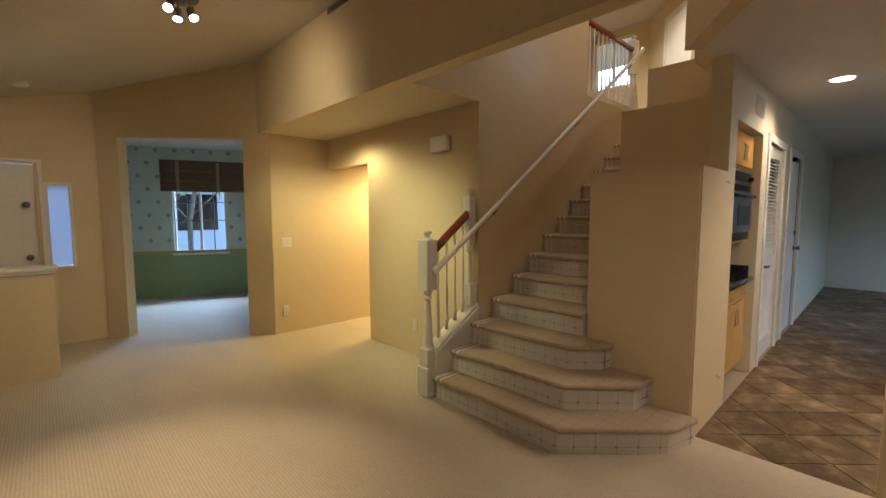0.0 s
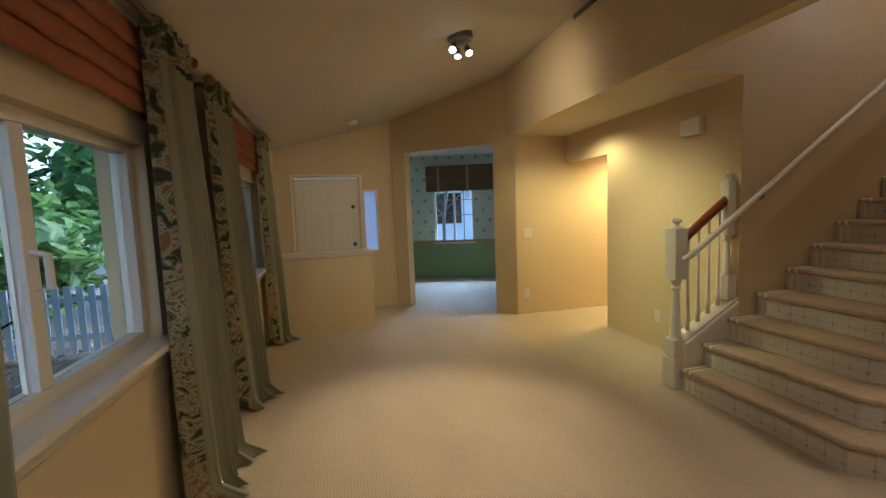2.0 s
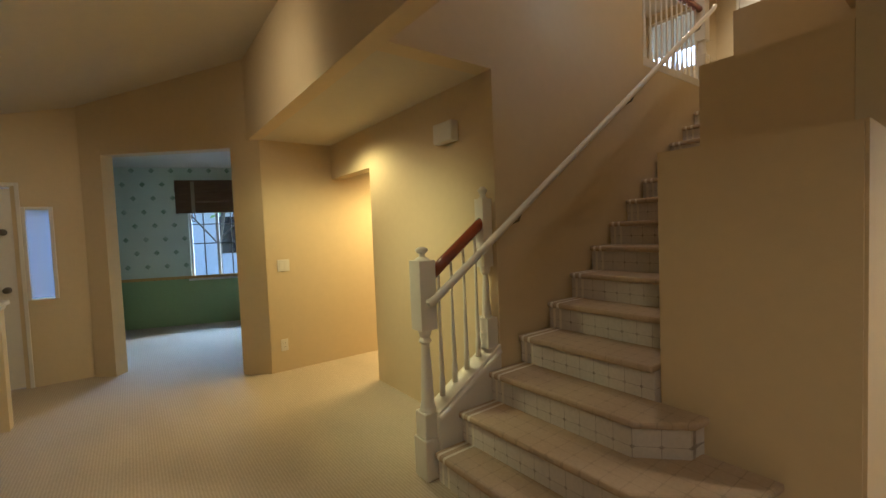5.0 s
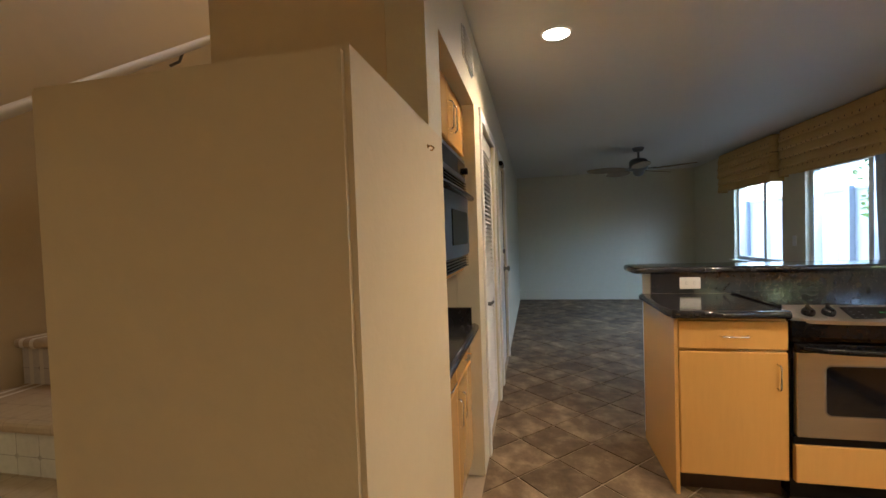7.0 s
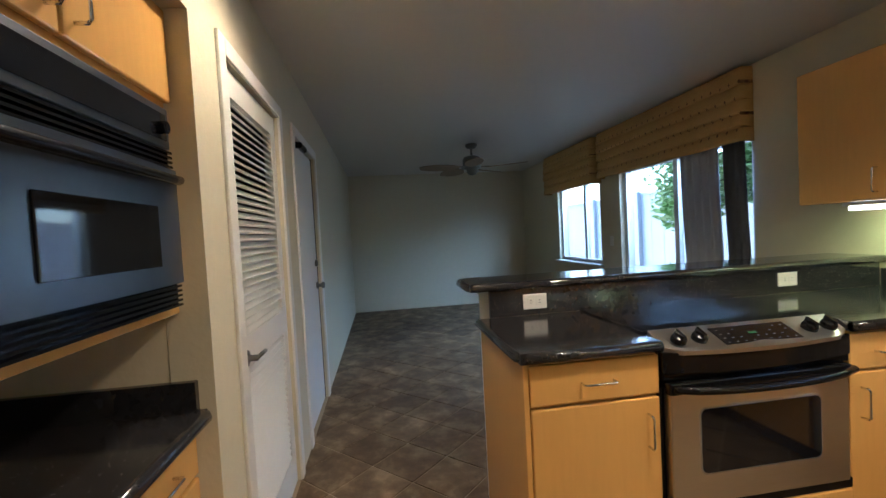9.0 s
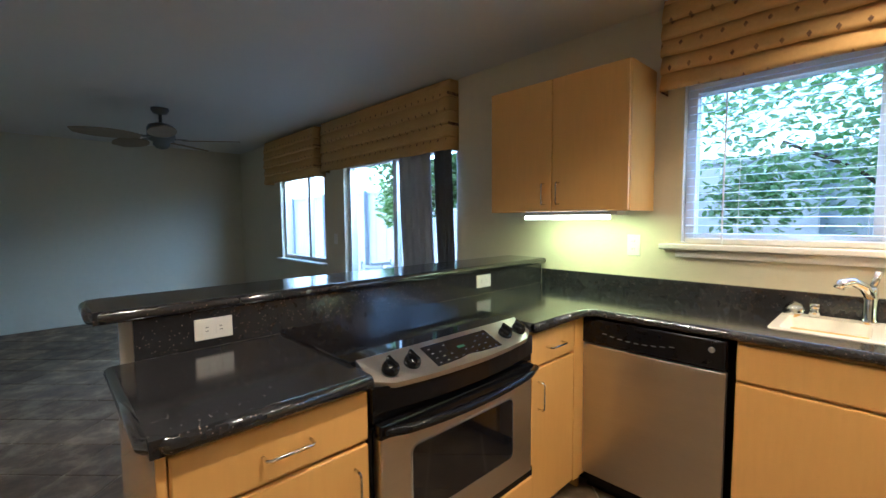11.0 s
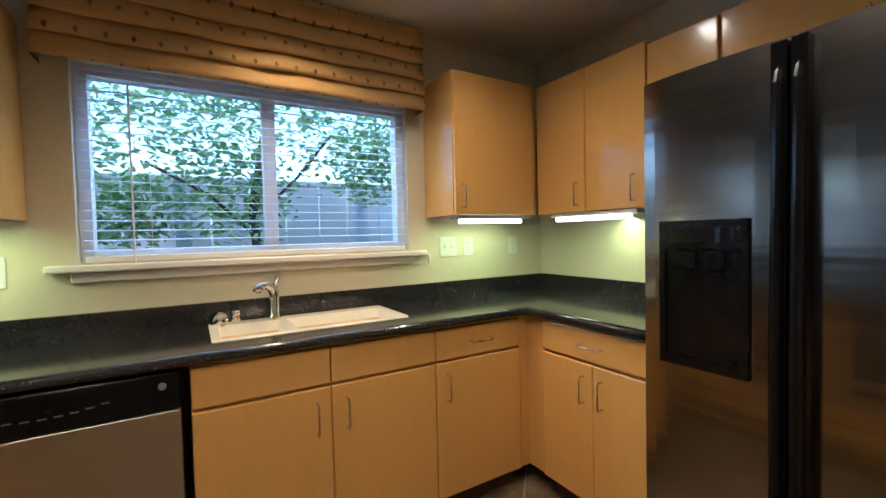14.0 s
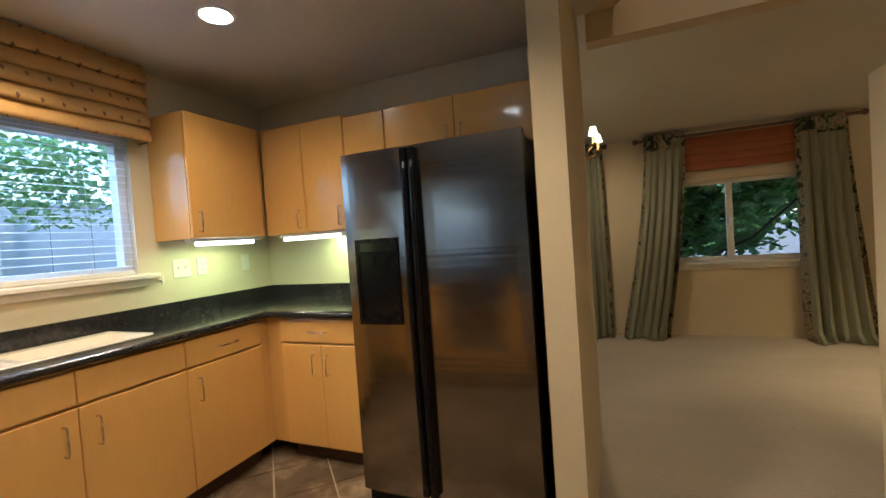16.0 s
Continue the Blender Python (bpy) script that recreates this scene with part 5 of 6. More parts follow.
# front door and sidelight
fd = thing("front_door", pose(0.70, 6.30, 0), "white panelled front door, closed, with two dark round knobs", "door")
bm = bmesh.new()
W, H = 0.84, 1.86
box(bm, 0, W, 0, 0.04, 0.01, H)
part("leaf", bm, "white", fd, bevel=0.003)
for c in range(2):
    for z0, z1 in ((0.14, 0.74), (0.86, 1.44), (1.54, 1.74)):
        bm = bmesh.new()
        a = 0.10 + c * 0.34
        box(bm, a, a + 0.28, -0.007, 0.0, z0, z1)
        soften(bm, 0.006, 1)
        part("panel", bm, "white", fd)
for z in (0.93, 1.46):
    bm = bmesh.new()
    lathe(bm, [(0.03, 0.0), (0.03, -0.01), (0.014, -0.016), (0.014, -0.034), (0.028, -0.045), (0.026, -0.06), (0.008, -0.066)], 16, (W - 0.07, 0, z), "y")
    part("knob", bm, "pewter", fd, "dark round knob", smooth=True)
casing("trim_front_door", 0.67, 1.57, 1.88, 6.28, 0.03)
bm = bmesh.new()
box(bm, 1.625, 1.795, 6.33, 6.338, 0.84, 1.67)
tagged(part("window_sidelight", bm, "blind"), kind="structure")
casing("trim_sidelight", 1.63, 1.79, 1.66, 6.28, 0.03, 0.82)

# half wall by the entry
bm = bmesh.new()
box(bm, 0.452, 1.62, 5.12, 5.24, 0, 0.875)
structure("wall_half", bm, "wall")
bm = bmesh.new()
box(bm, 0.452, 1.65, 5.09, 5.27, 0.905, 0.935)
box(bm, 0.452, 1.63, 5.105, 5.255, 0.876, 0.905)
structure("trim_half_wall_cap", bm, "white", bevel=0.005)


# ---- windows ----
def slider(name, x, y0, y1, z0, z1, n=2, fr=0.045, axis="y", mull=None):
    """A sliding window whose plane is x (or y, when axis is "x")."""
    w = tagged(new(name), kind="structure")
    w.location = ORIGIN

    def bx(bm, a, b, d0, d1, c, e):
        box(bm, d0, d1, a, b, c, e) if axis == "y" else box(bm, a, b, d0, d1, c, e)
    bm = bmesh.new()
    d0, d1 = x - 0.035, x + 0.035
    bx(bm, y0, y0 + fr, d0, d1, z0, z1)
    bx(bm, y1 - fr, y1, d0, d1, z0, z1)
    bx(bm, y0 + fr, y1 - fr, d0, d1, z0, z0 + fr)
    bx(bm, y0 + fr, y1 - fr, d0, d1, z1 - fr, z1)
    part("window_frame", bm, "white", w, bevel=0.003)
    mid = mull if mull is not None else (y0 + y1) / 2
    bm = bmesh.new()
    bx(bm, mid - 0.03, mid + 0.03, x - 0.02, x + 0.03, z0 + fr, z1 - fr)
    part("meeting_stile", bm, "white", w, bevel=0.003)
    for a, b in ((y0 + fr, mid - 0.03), (mid + 0.03, y1 - fr)):
        bm = bmesh.new()
        bx(bm, a, b, x - 0.004, x + 0.002, z0 + fr, z1 - fr)
        ob = part("pane", bm, M["glass"], w)
        ob.visible_shadow = False
    return w


wa = slider("window_living_near", 0.36, W1[0], W1[1], W1[2], W1[3], mull=1.65)
bm = bmesh.new()
tube(bm, [(0.39, 1.65, 1.16), (0.43, 1.65, 1.17), (0.43, 1.65, 1.27), (0.39, 1.65, 1.28)], 0.012, 8)
part("latch", bm, "white", wa)
slider("window_living_far", 0.36, W2[0], W2[1], W2[2], W2[3])
for nm, (a, b, z, _) in (("sill_near", W1), ("sill_far", W2)):
    bm = bmesh.new()
    box(bm, 0.27, 0.52, a - 0.04, b + 0.04, z - 0.028, z + 0.004)
    structure(nm, bm, "white", bevel=0.006)
    bm = bmesh.new()
    box(bm, 0.452, 0.475, a - 0.02, b + 0.02, z - 0.085, z - 0.03)
    structure("trim_" + nm, bm, "white", bevel=0.004)
build_at(KITCHEN)
slider("window_kitchen", -2.07, KW[0], KW[1], KW[2], KW[3], axis="x", mull=4.84)
bm = bmesh.new()
box(bm, 4.05, 5.64, -2.05, -1.935, 1.165, 1.192)
structure("sill_kitchen", bm, "white", bevel=0.006)
bm = bmesh.new()
box(bm, 4.11, 5.57, -1.987, -1.968, 1.125, 1.163)
structure("trim_sill_kitchen", bm, "white", bevel=0.004)
slider("window_family", -2.07, FW[0], FW[1], FW[2], FW[3], axis="x", mull=9.74)
bm = bmesh.new()
box(bm, 9.22, 10.52, -2.04, -1.93, 0.805, 0.83)
structure("sill_family", bm, "white", bevel=0.006)
slider("patio_door_window", -2.07, SL[0], SL[1], 0.0, SL[3], axis="x", fr=0.06, mull=8.0)
build_at((0, 0, 0))
slider("window_upper", 10.16, 3.97, 4.78, 3.88, 4.85, axis="y")


def angled_window(name, p, q, a, b, z0, z1):
    """Window in a slanted wall; muntins split each sash in six."""
    p, q = Vector((*p, 0)), Vector((*q, 0))
    d = q - p
    w = tagged(new(name), kind="structure")
    w.matrix_basis = Matrix.Translation(p) @ Matrix.Rotation(math.atan2(d.y, d.x), 4, "Z")
    bm = bmesh.new()
    for r in ((a, a + 0.03, z0, z1), (b - 0.03, b, z0, z1), (a, b, z0, z0 + 0.03), (a, b, z1 - 0.03, z1), ((a + b) / 2 - 0.02, (a + b) / 2 + 0.02, z0, z1)):
        box(bm, r[0], r[1], 0.05, 0.10, r[2], r[3])
    part("window_frame", bm, "white", w)
    bm = bmesh.new()
    for k in (0.25, 0.75):
        x = a + (b - a) * k
        box(bm, x - 0.008, x + 0.008, 0.06, 0.08, z0, z1)
    for k in (0.5, 0.78):
        z = z0 + (z1 - z0) * k
        box(bm, a, b, 0.06, 0.08, z - 0.008, z + 0.008)
    part("muntins", bm, "pewter", w)
    bm = bmesh.new()
    box(bm, a + 0.03, b - 0.03, 0.084, 0.088, z0 + 0.03, z1 - 0.03)
    ob = part("pane", bm, M["glass"], w)
    ob.visible_shadow = False
    bm = bmesh.new()
    box(bm, a - 0.03, b + 0.03, -0.04, 0.05, z0 - 0.03, z0)
    part("window_sill", bm, "white", w)


angled_window("window_dining", (2.22, 8.79), (4.245, 8.04), 0.974, 1.756, 0.72, 1.80)
angled_window("window_bay", (4.245, 8.04), (5.8, 7.94), 0.18, 1.02, 0.72, 1.80)
# green dado below the wallpaper, with a border line
for nm, p, q in (("far", (2.22, 8.79), (4.245, 8.04)), ("bay", (4.245, 8.04), (5.8, 7.94))):
    p, q = Vector((*p, 0)), Vector((*q, 0))
    d = q - p
    bm = bmesh.new()
    box(bm, 0.0, d.length, -0.008, -0.001, 0.0, 0.72)
    ob = structure("wall_dado_" + nm, bm, "green")
    ob.matrix_basis = Matrix.Translation(p) @ Matrix.Rotation(math.atan2(d.y, d.x), 4, "Z")
    bm = bmesh.new()
    box(bm, 0.0, d.length, -0.012, -0.001, 0.721, 0.765)
    ob = structure("trim_border_" + nm, bm, "shade_gold")
    ob.matrix_basis = Matrix.Translation(p) @ Matrix.Rotation(math.atan2(d.y, d.x), 4, "Z")
bm = bmesh.new()
box(bm, 2.181, 2.19, 6.5, 8.7, 0, 0.72)
structure("wall_dado_west", bm, "green")


# ---- blinds, shades and curtains ----
def roman(name, m, w, z0, z1, folds, mat, label, proud=0.05, ret=0.10):
    """A folded fabric shade whose back is the local plane y = 0, facing -y."""
    s = thing(name, m, label, "window shade")
    h = (z1 - z0) / folds
    nx = 24
    for i in range(folds):
        bm = bmesh.new()
        za, zb = z0 + i * h, z0 + (i + 1) * h
        prof = [(zb, -ret), (zb - 0.3 * h, -ret - 0.45 * proud), (za + 0.15 * h, -ret - proud), (za - 0.012, -ret - proud * 0.8), (za - 0.004, -ret - 0.2 * proud)]
        rows = []
        for z, y in prof:
            rows.append([bm.verts.new((w * k / nx, y + 0.004 * math.sin(k * 1.7 + i * 2.1), z + 0.003 * math.sin(k * 0.9 + i))) for k in range(nx + 1)])
        for a, b in zip(rows, rows[1:]):
            for k in range(nx):
                bm.faces.new((a[k], a[k + 1], b[k + 1], b[k]))
        for k in (0, nx):
            bk = [bm.verts.new((w * k / nx, 0, z)) for z, y in prof]
            for j in range(len(prof) - 1):
                bm.faces.new((rows[j][k], rows[j + 1][k], bk[j + 1], bk[j]))
        part("fold", bm, mat, s, smooth=True)
    bm = bmesh.new()
    box(bm, 0.0, w, -ret, -0.001, z1, z1 + 0.02)
    part("head_rail", bm, mat, s)


GOLD = "gold roman shade with small printed motifs"
build_at(KITCHEN)
roman("roman_shade", pose(5.63, -1.99, 0, 0, 0, 180), 1.55, 1.95, 2.355, 5, "shade_gold", GOLD + ", half raised, above the sink", 0.03, 0.09)
roman("roman_shade", pose(9.12, -1.99, 0, 0, 0, 180), 2.0, 1.86, 2.35, 5, "shade_gold", GOLD + " above the patio door", 0.02, 0.09)
roman("roman_shade", pose(10.66, -1.99, 0, 0, 0, 180), 1.45, 1.82, 2.34, 5, "shade_gold", GOLD + " above the family room window", 0.02, 0.12)
build_at((0, 0, 0))
roman("red_shade", pose(0.452, 1.12, 0, 0, 0, 90), 1.20, 1.82, 2.16, 4, "shade_red", "terracotta woven shade folded up at the near window", 0.015, 0.035)
roman("red_shade", pose(0.452, 3.66, 0, 0, 0, 90), 1.25, 1.82, 2.16, 4, "shade_red", "terracotta woven shade folded up at the far window", 0.015, 0.035)
th = math.degrees(math.atan2(-0.75, 2.025))
roman("dining_shade", pose(2.22, 8.79, 0, 0, 0, th) @ pose(0.83, -0.012, 0), 1.32, 1.745, 2.22, 3, "shade_brown", "brown woven shade with pale ribbon bands in the dining room", 0.01, 0.04)
roman("dining_shade", pose(4.245, 8.04, 0, 0, 0, -3.7) @ pose(0.0, -0.012, 0), 1.15, 1.745, 2.22, 3, "shade_brown", "brown woven shade with pale ribbon bands in the bay", 0.01, 0.04)

for sh in [o for o in scene.objects if o.name.startswith("dining_shade") and not o.parent]:
    for x in ((0.22, 0.80) if not sh.name.endswith("1") else (0.25, 0.85)):
        bm = bmesh.new()
        box(bm, x, x + 0.05, -0.057, -0.053, 1.735, 2.22)
        part("ribbon", bm, "ribbon", sh, "pale tan ribbon band")
        bm = bmesh.new()
        tube(bm, [(x + 0.01, -0.05, 1.745), (x - 0.01, -0.05, 1.68), (x + 0.0, -0.05, 1.61), (x + 0.03, -0.05, 1.60), (x + 0.045, -0.05, 1.68), (x + 0.03, -0.05, 1.745)], 0.008, 6)
        part("tie", bm, "shade_brown", sh)

build_at(KITCHEN)
vb = thing("venetian_blind", pose(4.15, -2.0, 0), "white venetian blind with open slats in the kitchen window", "blind")
for i in range(19):
    z = 1.245 + i * 0.039
    bm = bmesh.new()
    box(bm, 0.01, 1.38, -0.012, 0.012, -0.0012, 0.0012, Matrix.Translation((0, 0, z)) @ Matrix.Rotation(radians(-6), 4, "X"))
    part("slat", bm, "blind", vb)
bm = bmesh.new()
box(bm, 0.01, 1.38, -0.016, 0.014, 1.197, 1.222)
part("bottom_rail", bm, "white", vb, bevel=0.004)
for x in (0.22, 0.69, 1.16):
    bm = bmesh.new()
    tube(bm, [(x, 0.013, 1.21), (x, 0.013, 1.95)], 0.0012, 4)
    part("ladder_cord", bm, "white", vb)
bm = bmesh.new()
tube(bm, [(1.22, 0.025, 1.16), (1.22, 0.02, 1.9)], 0.004, 6)
part("wand", bm, "white", vb)


build_at((0, 0, 0))


def ripple(name, width, z0, z1, depth, waves, mat, parent, lean=0.0, flare=1.0, x_off=0.0, puddle=0.0, seed=0):
    """A hanging, gathered cloth in the local xz plane; it spreads and leans towards the floor."""
    bm = bmesh.new()
    nx, nz = waves * 8, 22
    rows = []
    for j in range(nz + 1):
        v = j / nz
        z = z1 + (z0 - z1) * v
        row = []
        sp = 1 + (flare - 1) * v ** 2
        for i in range(nx + 1):
            u = i / nx
            a = u * waves * 2 * math.pi + seed + 0.5 * math.sin(3 * v + seed)
            amp = depth * (0.55 + 0.45 * v) * (0.75 + 0.25 * math.sin(u * 5 + seed))
            x = x_off + (u - 0.5) * width * sp + lean * v ** 2
            y = amp * math.sin(a) - puddle * max(0, v - 0.9) * 6 - 0.10 * v ** 1.5
            row.append(bm.verts.new((x, y, z + 0.012 * math.sin(a * 0.5) * v)))
        rows.append(row)
    for a, b in zip(rows, rows[1:]):
        for i in range(nx):
            bm.faces.new((a[i], a[i + 1], b[i + 1], b[i]))
    ob = part(name, bm, mat, parent, smooth=True)
    so = ob.modifiers.new("thick", "SOLIDIFY")
    so.thickness = 0.004
    return ob


def curtain(top, foot, z1, label, seed=0, waves=5, out=0.14):
    """A floor-length curtain on the west wall between the y ranges top and foot; the printed border returns to the wall."""
    cy = sum(top) / 2
    c = thing("curtain", pose(0.50, cy, 0), label, "curtain", "living room curtains")

    def at(u, v, lift=0.0):
        w = max(0.0, v) ** 1.6
        a0 = top[0] + (foot[0] - top[0]) * w - cy
        a1 = top[1] + (foot[1] - top[1]) * w - cy
        depth = (0.018 + 0.034 * min(1, v * 1.6)) * (0.8 + 0.3 * math.sin(u * 7 + seed))
        turn = min(1.0, u / 0.13)
        x = 0.02 + (out * (0.6 + 0.6 * v)) * math.sin(turn * math.pi / 2)
        if u > 0.9:
            x -= (u - 0.9) * 0.7
        s = max(0.0, (u - 0.12) / 0.88)
        ph = s * waves * 2 * math.pi + seed + 0.7 * math.sin(2.3 * v + seed)
        x += depth * math.sin(ph) * min(1, s * 8)
        y = a0 + (a1 - a0) * (0.12 * turn + 0.88 * s) + 0.012 * math.sin(ph * 2 + 1) * v
        z = z1 * (1 - v) + 0.012
        if v > 0.965:
            x += (v - 0.965) * 3.0 * (0.6 + 0.5 * math.sin(u * 9 + seed))
        return (x + lift, y - lift * 0.6, z)

    def sheet(name, u0, u1, v0, v1, nu, nv, mat, lift=0.0, lab=""):
        bm = bmesh.new()
        g = [[bm.verts.new(at(u0 + (u1 - u0) * i / nu, v0 + (v1 - v0) * k / nv, lift)) for i in range(nu + 1)] for k in range(nv + 1)]
        for r0, r1 in zip(g, g[1:]):
            for i in range(nu):
                bm.faces.new((r0[i], r0[i + 1], r1[i + 1], r1[i]))
        ob = part(name, bm, mat, c, lab, smooth=True)
        so = ob.modifiers.new("thick", "SOLIDIFY")
        so.thickness = 0.004

    sheet("cloth", 0.075, 0.93, 0, 1, waves * 10, 30, "cloth")
    sheet("printed_border", 0.0, 0.075, 0, 1, 10, 30, "floral", lab="border printed with big leaves")
    sheet("printed_edge", 0.93, 1.0, 0, 1, 4, 24, "floral", lab="narrow printed edge")
    sheet("printed_heading", 0.0, 1.0, -0.025, 0.055, waves * 12, 4, "floral", 0.009, "gathered printed heading")
    return c


CL = "long sage cotton curtain with floral border, "
curtain((2.20, 2.62), (2.20, 2.76), 2.15, CL + "by the near window", 0.3, 5, 0.10)
curtain((0.84, 1.24), (0.52, 0.98), 2.17, CL + "swept aside", 1.2, 5, 0.12)
curtain((3.04, 3.46), (3.24, 3.62), 2.15, CL + "before the far window", 2.2, 5, 0.09)
curtain((4.68, 5.02), (4.76, 5.06), 2.15, CL + "beside the half wall", 3.1, 4, 0.08)
curtain((0.10, 0.40), (0.06, 0.42), 2.17, CL + "at the back", 4.0, 4, 0.12)
for y0, y1 in ((0.78, 2.70), (3.05, 5.08), (-1.6, 0.40)):
    r = thing("curtain_rod", pose(0.56, y0, 2.19), "brown wooden curtain rod with round finials", "curtain rod", "curtain rods")
    bm = bmesh.new()
    tube(bm, [(0, 0, 0), (0, y1 - y0, 0)], 0.017, 10)
    part("pole", bm, "rod", r, smooth=True)
    for k, y in enumerate((0, y1 - y0)):
        bm = bmesh.new()
        s = -1 if k == 0 else 1
        lathe(bm, [(0.014, 0), (0.024, s * 0.01), (0.032, s * 0.03), (0.024, s * 0.05), (0.006, s * 0.06)], 12, (0, y, 0), "y")
        part("finial", bm, "rod", r, smooth=True)
    for y in (0.08, y1 - y0 - 0.08):
        bm = bmesh.new()
        box(bm, -0.11, 0.0, y - 0.01, y + 0.01, -0.012, 0.012)
        part("bracket", bm, "rod", r)

build_at(KITCHEN)
sh = thing("patio_curtain", pose(7.60, -1.95, 0), "sheer white vertical curtain drawn back at the patio door", "curtain")
ripple("cloth", 0.42, 0.03, 1.90, 0.03, 5, "sheer", sh, 0, 1, 0, 0, 0.4)
sh = thing("patio_blackout", pose(7.235, -1.935, 0), "dark grey curtain stack at the edge of the patio door", "curtain")
ripple("cloth", 0.20, 0.03, 1.90, 0.012, 3, "greycloth", sh, 0, 1, 0, 0, 1.0)


# ---- ceiling things ----
def can(x, y, label):
    c = thing("downlight", pose(x, y, CK), label, "ceiling light", "recessed downlights")
    bm = bmesh.new()
    lathe(bm, [(0.085, -0.001), (0.085, -0.006), (0.070, -0.008), (0.068, -0.002)], 28)
    part("trim_ring", bm, "white", c)
    bm = bmesh.new()
    lathe(bm, [(0.0675, -0.0045), (0.0675, -0.0085), (0.01, -0.0105)], 28)
    part("bulb", bm, "lamp", c, "glowing bulb")


can(5.05, -0.25, "round lit recessed downlight in the middle of the kitchen")
can(5.96, 0.73, "round lit recessed downlight with white trim near the pantry")
can(4.24, -1.12, "round recessed downlight, lit, above the sink run")


build_at((0, 0, 0))


def fan():
    f = thing("ceiling_fan", pose(9.66, -0.55, CK), "ceiling fan with five woven leaf-shaped blades and a pewter motor", "ceiling fan")
    bm = bmesh.new()
    lathe(bm, [(0.075, -0.002), (0.075, -0.02), (0.055, -0.05), (0.02, -0.06)], 20)
    part("canopy", bm, "pewter", f, smooth=True)
    bm = bmesh.new()
    lathe(bm, [(0.014, -0.05), (0.014, -0.15)], 12)
    part("down_rod", bm, "pewter", f)
    bm = bmesh.new()
    lathe(bm, [(0.05, -0.14), (0.10, -0.16), (0.115, -0.19), (0.115, -0.27), (0.10, -0.30), (0.07, -0.31), (0.07, -0.34), (0.045, -0.37), (0.01, -0.38)], 24)
    part("motor", bm, "pewter", f, smooth=True)
    for i in range(5):
        m = Matrix.Rotation(radians(20 + 72 * i), 4, "Z") @ Matrix.Rotation(radians(10), 4, "X")
        bm = bmesh.new()
        out = []
        n = 14
        for s in (1, -1):
            for k in range(n + 1):
                u = k / n if s == 1 else 1 - k / n
                if s == -1 and k in (0,):
                    continue
                out.append((0.17 + 0.50 * u, s * (0.035 + 0.075 * math.sin(math.pi * min(1, u * 1.02)) ** 0.7)))
        lo = [bm.verts.new((x, y, -0.297)) for x, y in out]
        hi = [bm.verts.new((x, y, -0.289)) for x, y in out]
        bm.faces.new(lo)
        bm.faces.new(hi)
        for k in range(len(out)):
            j = (k + 1) % len(out)
            bm.faces.new((lo[k], lo[j], hi[j], hi[k]))
        ob = part("blade", bm, "blade", f, "woven leaf-shaped blade")
        ob.matrix_basis = m
        bm = bmesh.new()
        box(bm, 0.08, 0.20, -0.02, 0.02, -0.288, -0.28)
        ob = part("blade_iron", bm, "pewter", f)
        ob.matrix_basis = m


fan()


def track_light():
    zc = vault(2.27)
    t = thing("ceiling_spotlight", pose(2.27, 3.46, zc), "round metal ceiling fixture with three small lit spotlights", "ceiling light")
    bm = bmesh.new()
    lathe(bm, [(0.10, 0.02), (0.105, -0.025), (0.09, -0.04), (0.02, -0.045)], 24)
    part("base", bm, "pewter", t, smooth=True)
    for a, (dx, dy) in enumerate(((-0.06, -0.03), (0.06, 0.0), (0.0, 0.06))):
        bm = bmesh.new()
        tube(bm, [(dx * 0.6, dy * 0.6, -0.04), (dx, dy, -0.09)], 0.007, 8)
        part("arm", bm, "chrome", t)
        bm = bmesh.new()
        d = Vector((dx * 5 - 0.1, dy * 5 - 0.5, -1)).normalized()
        p = Vector((dx, dy, -0.09))
        tube(bm, [p - d * 0.01, p + d * 0.05], 0.027, 14)
        s = part("spot_head", bm, "chrome", t, "chrome spot head")
        bm = bmesh.new()
        tube(bm, [p + d * 0.0505, p + d * 0.056], 0.024, 14)
        part("bulb", bm, "lamp", t, "glowing bulb")


track_light()


def chandelier():
    c = thing("chandelier", pose(1.82, 0.14, 0), "lit brass chandelier with small cream shades", "chandelier")
    bm = bmesh.new()
    lathe(bm, [(0.01, 1.86), (0.035, 1.88), (0.02, 1.93), (0.04, 1.98), (0.015, 2.02), (0.008, 2.10), (0.008, 2.55), (0.05, 2.56), (0.05, 2.59)], 16)
    part("stem", bm, "brass", c, smooth=True)
    for i in range(5):
        a = radians(50 + 72 * i)
        u, v = math.cos(a), math.sin(a)
        R = 0.29
        bm = bmesh.new()
        tube(bm, [(0.02 * u, 0.02 * v, 1.96), (0.12 * u, 0.12 * v, 1.90), (0.22 * u, 0.22 * v, 1.91), (R * u, R * v, 1.97)], 0.008, 8)
        lathe(bm, [(0.02, 1.965), (0.028, 1.98), (0.012, 1.99), (0.012, 2.04)], 12, (R * u, R * v, 0))
        part("arm", bm, "brass", c, smooth=True)
        bm = bmesh.new()
        k = 18
        r0 = [bm.verts.new((R * u + 0.042 * math.cos(2 * math.pi * j / k), R * v + 0.042 * math.sin(2 * math.pi * j / k), 2.05)) for j in range(k)]
        r1 = [bm.verts.new((R * u + 0.024 * math.cos(2 * math.pi * j / k), R * v + 0.024 * math.sin(2 * math.pi * j / k), 2.12)) for j in range(k)]
        for j in range(k):
            bm.faces.new((r0[j], r0[(j + 1) % k], r1[(j + 1) % k], r1[j]))
        part("shade", bm, M["lampshade"], c, "small cream shade, glowing", smooth=True)


chandelier()

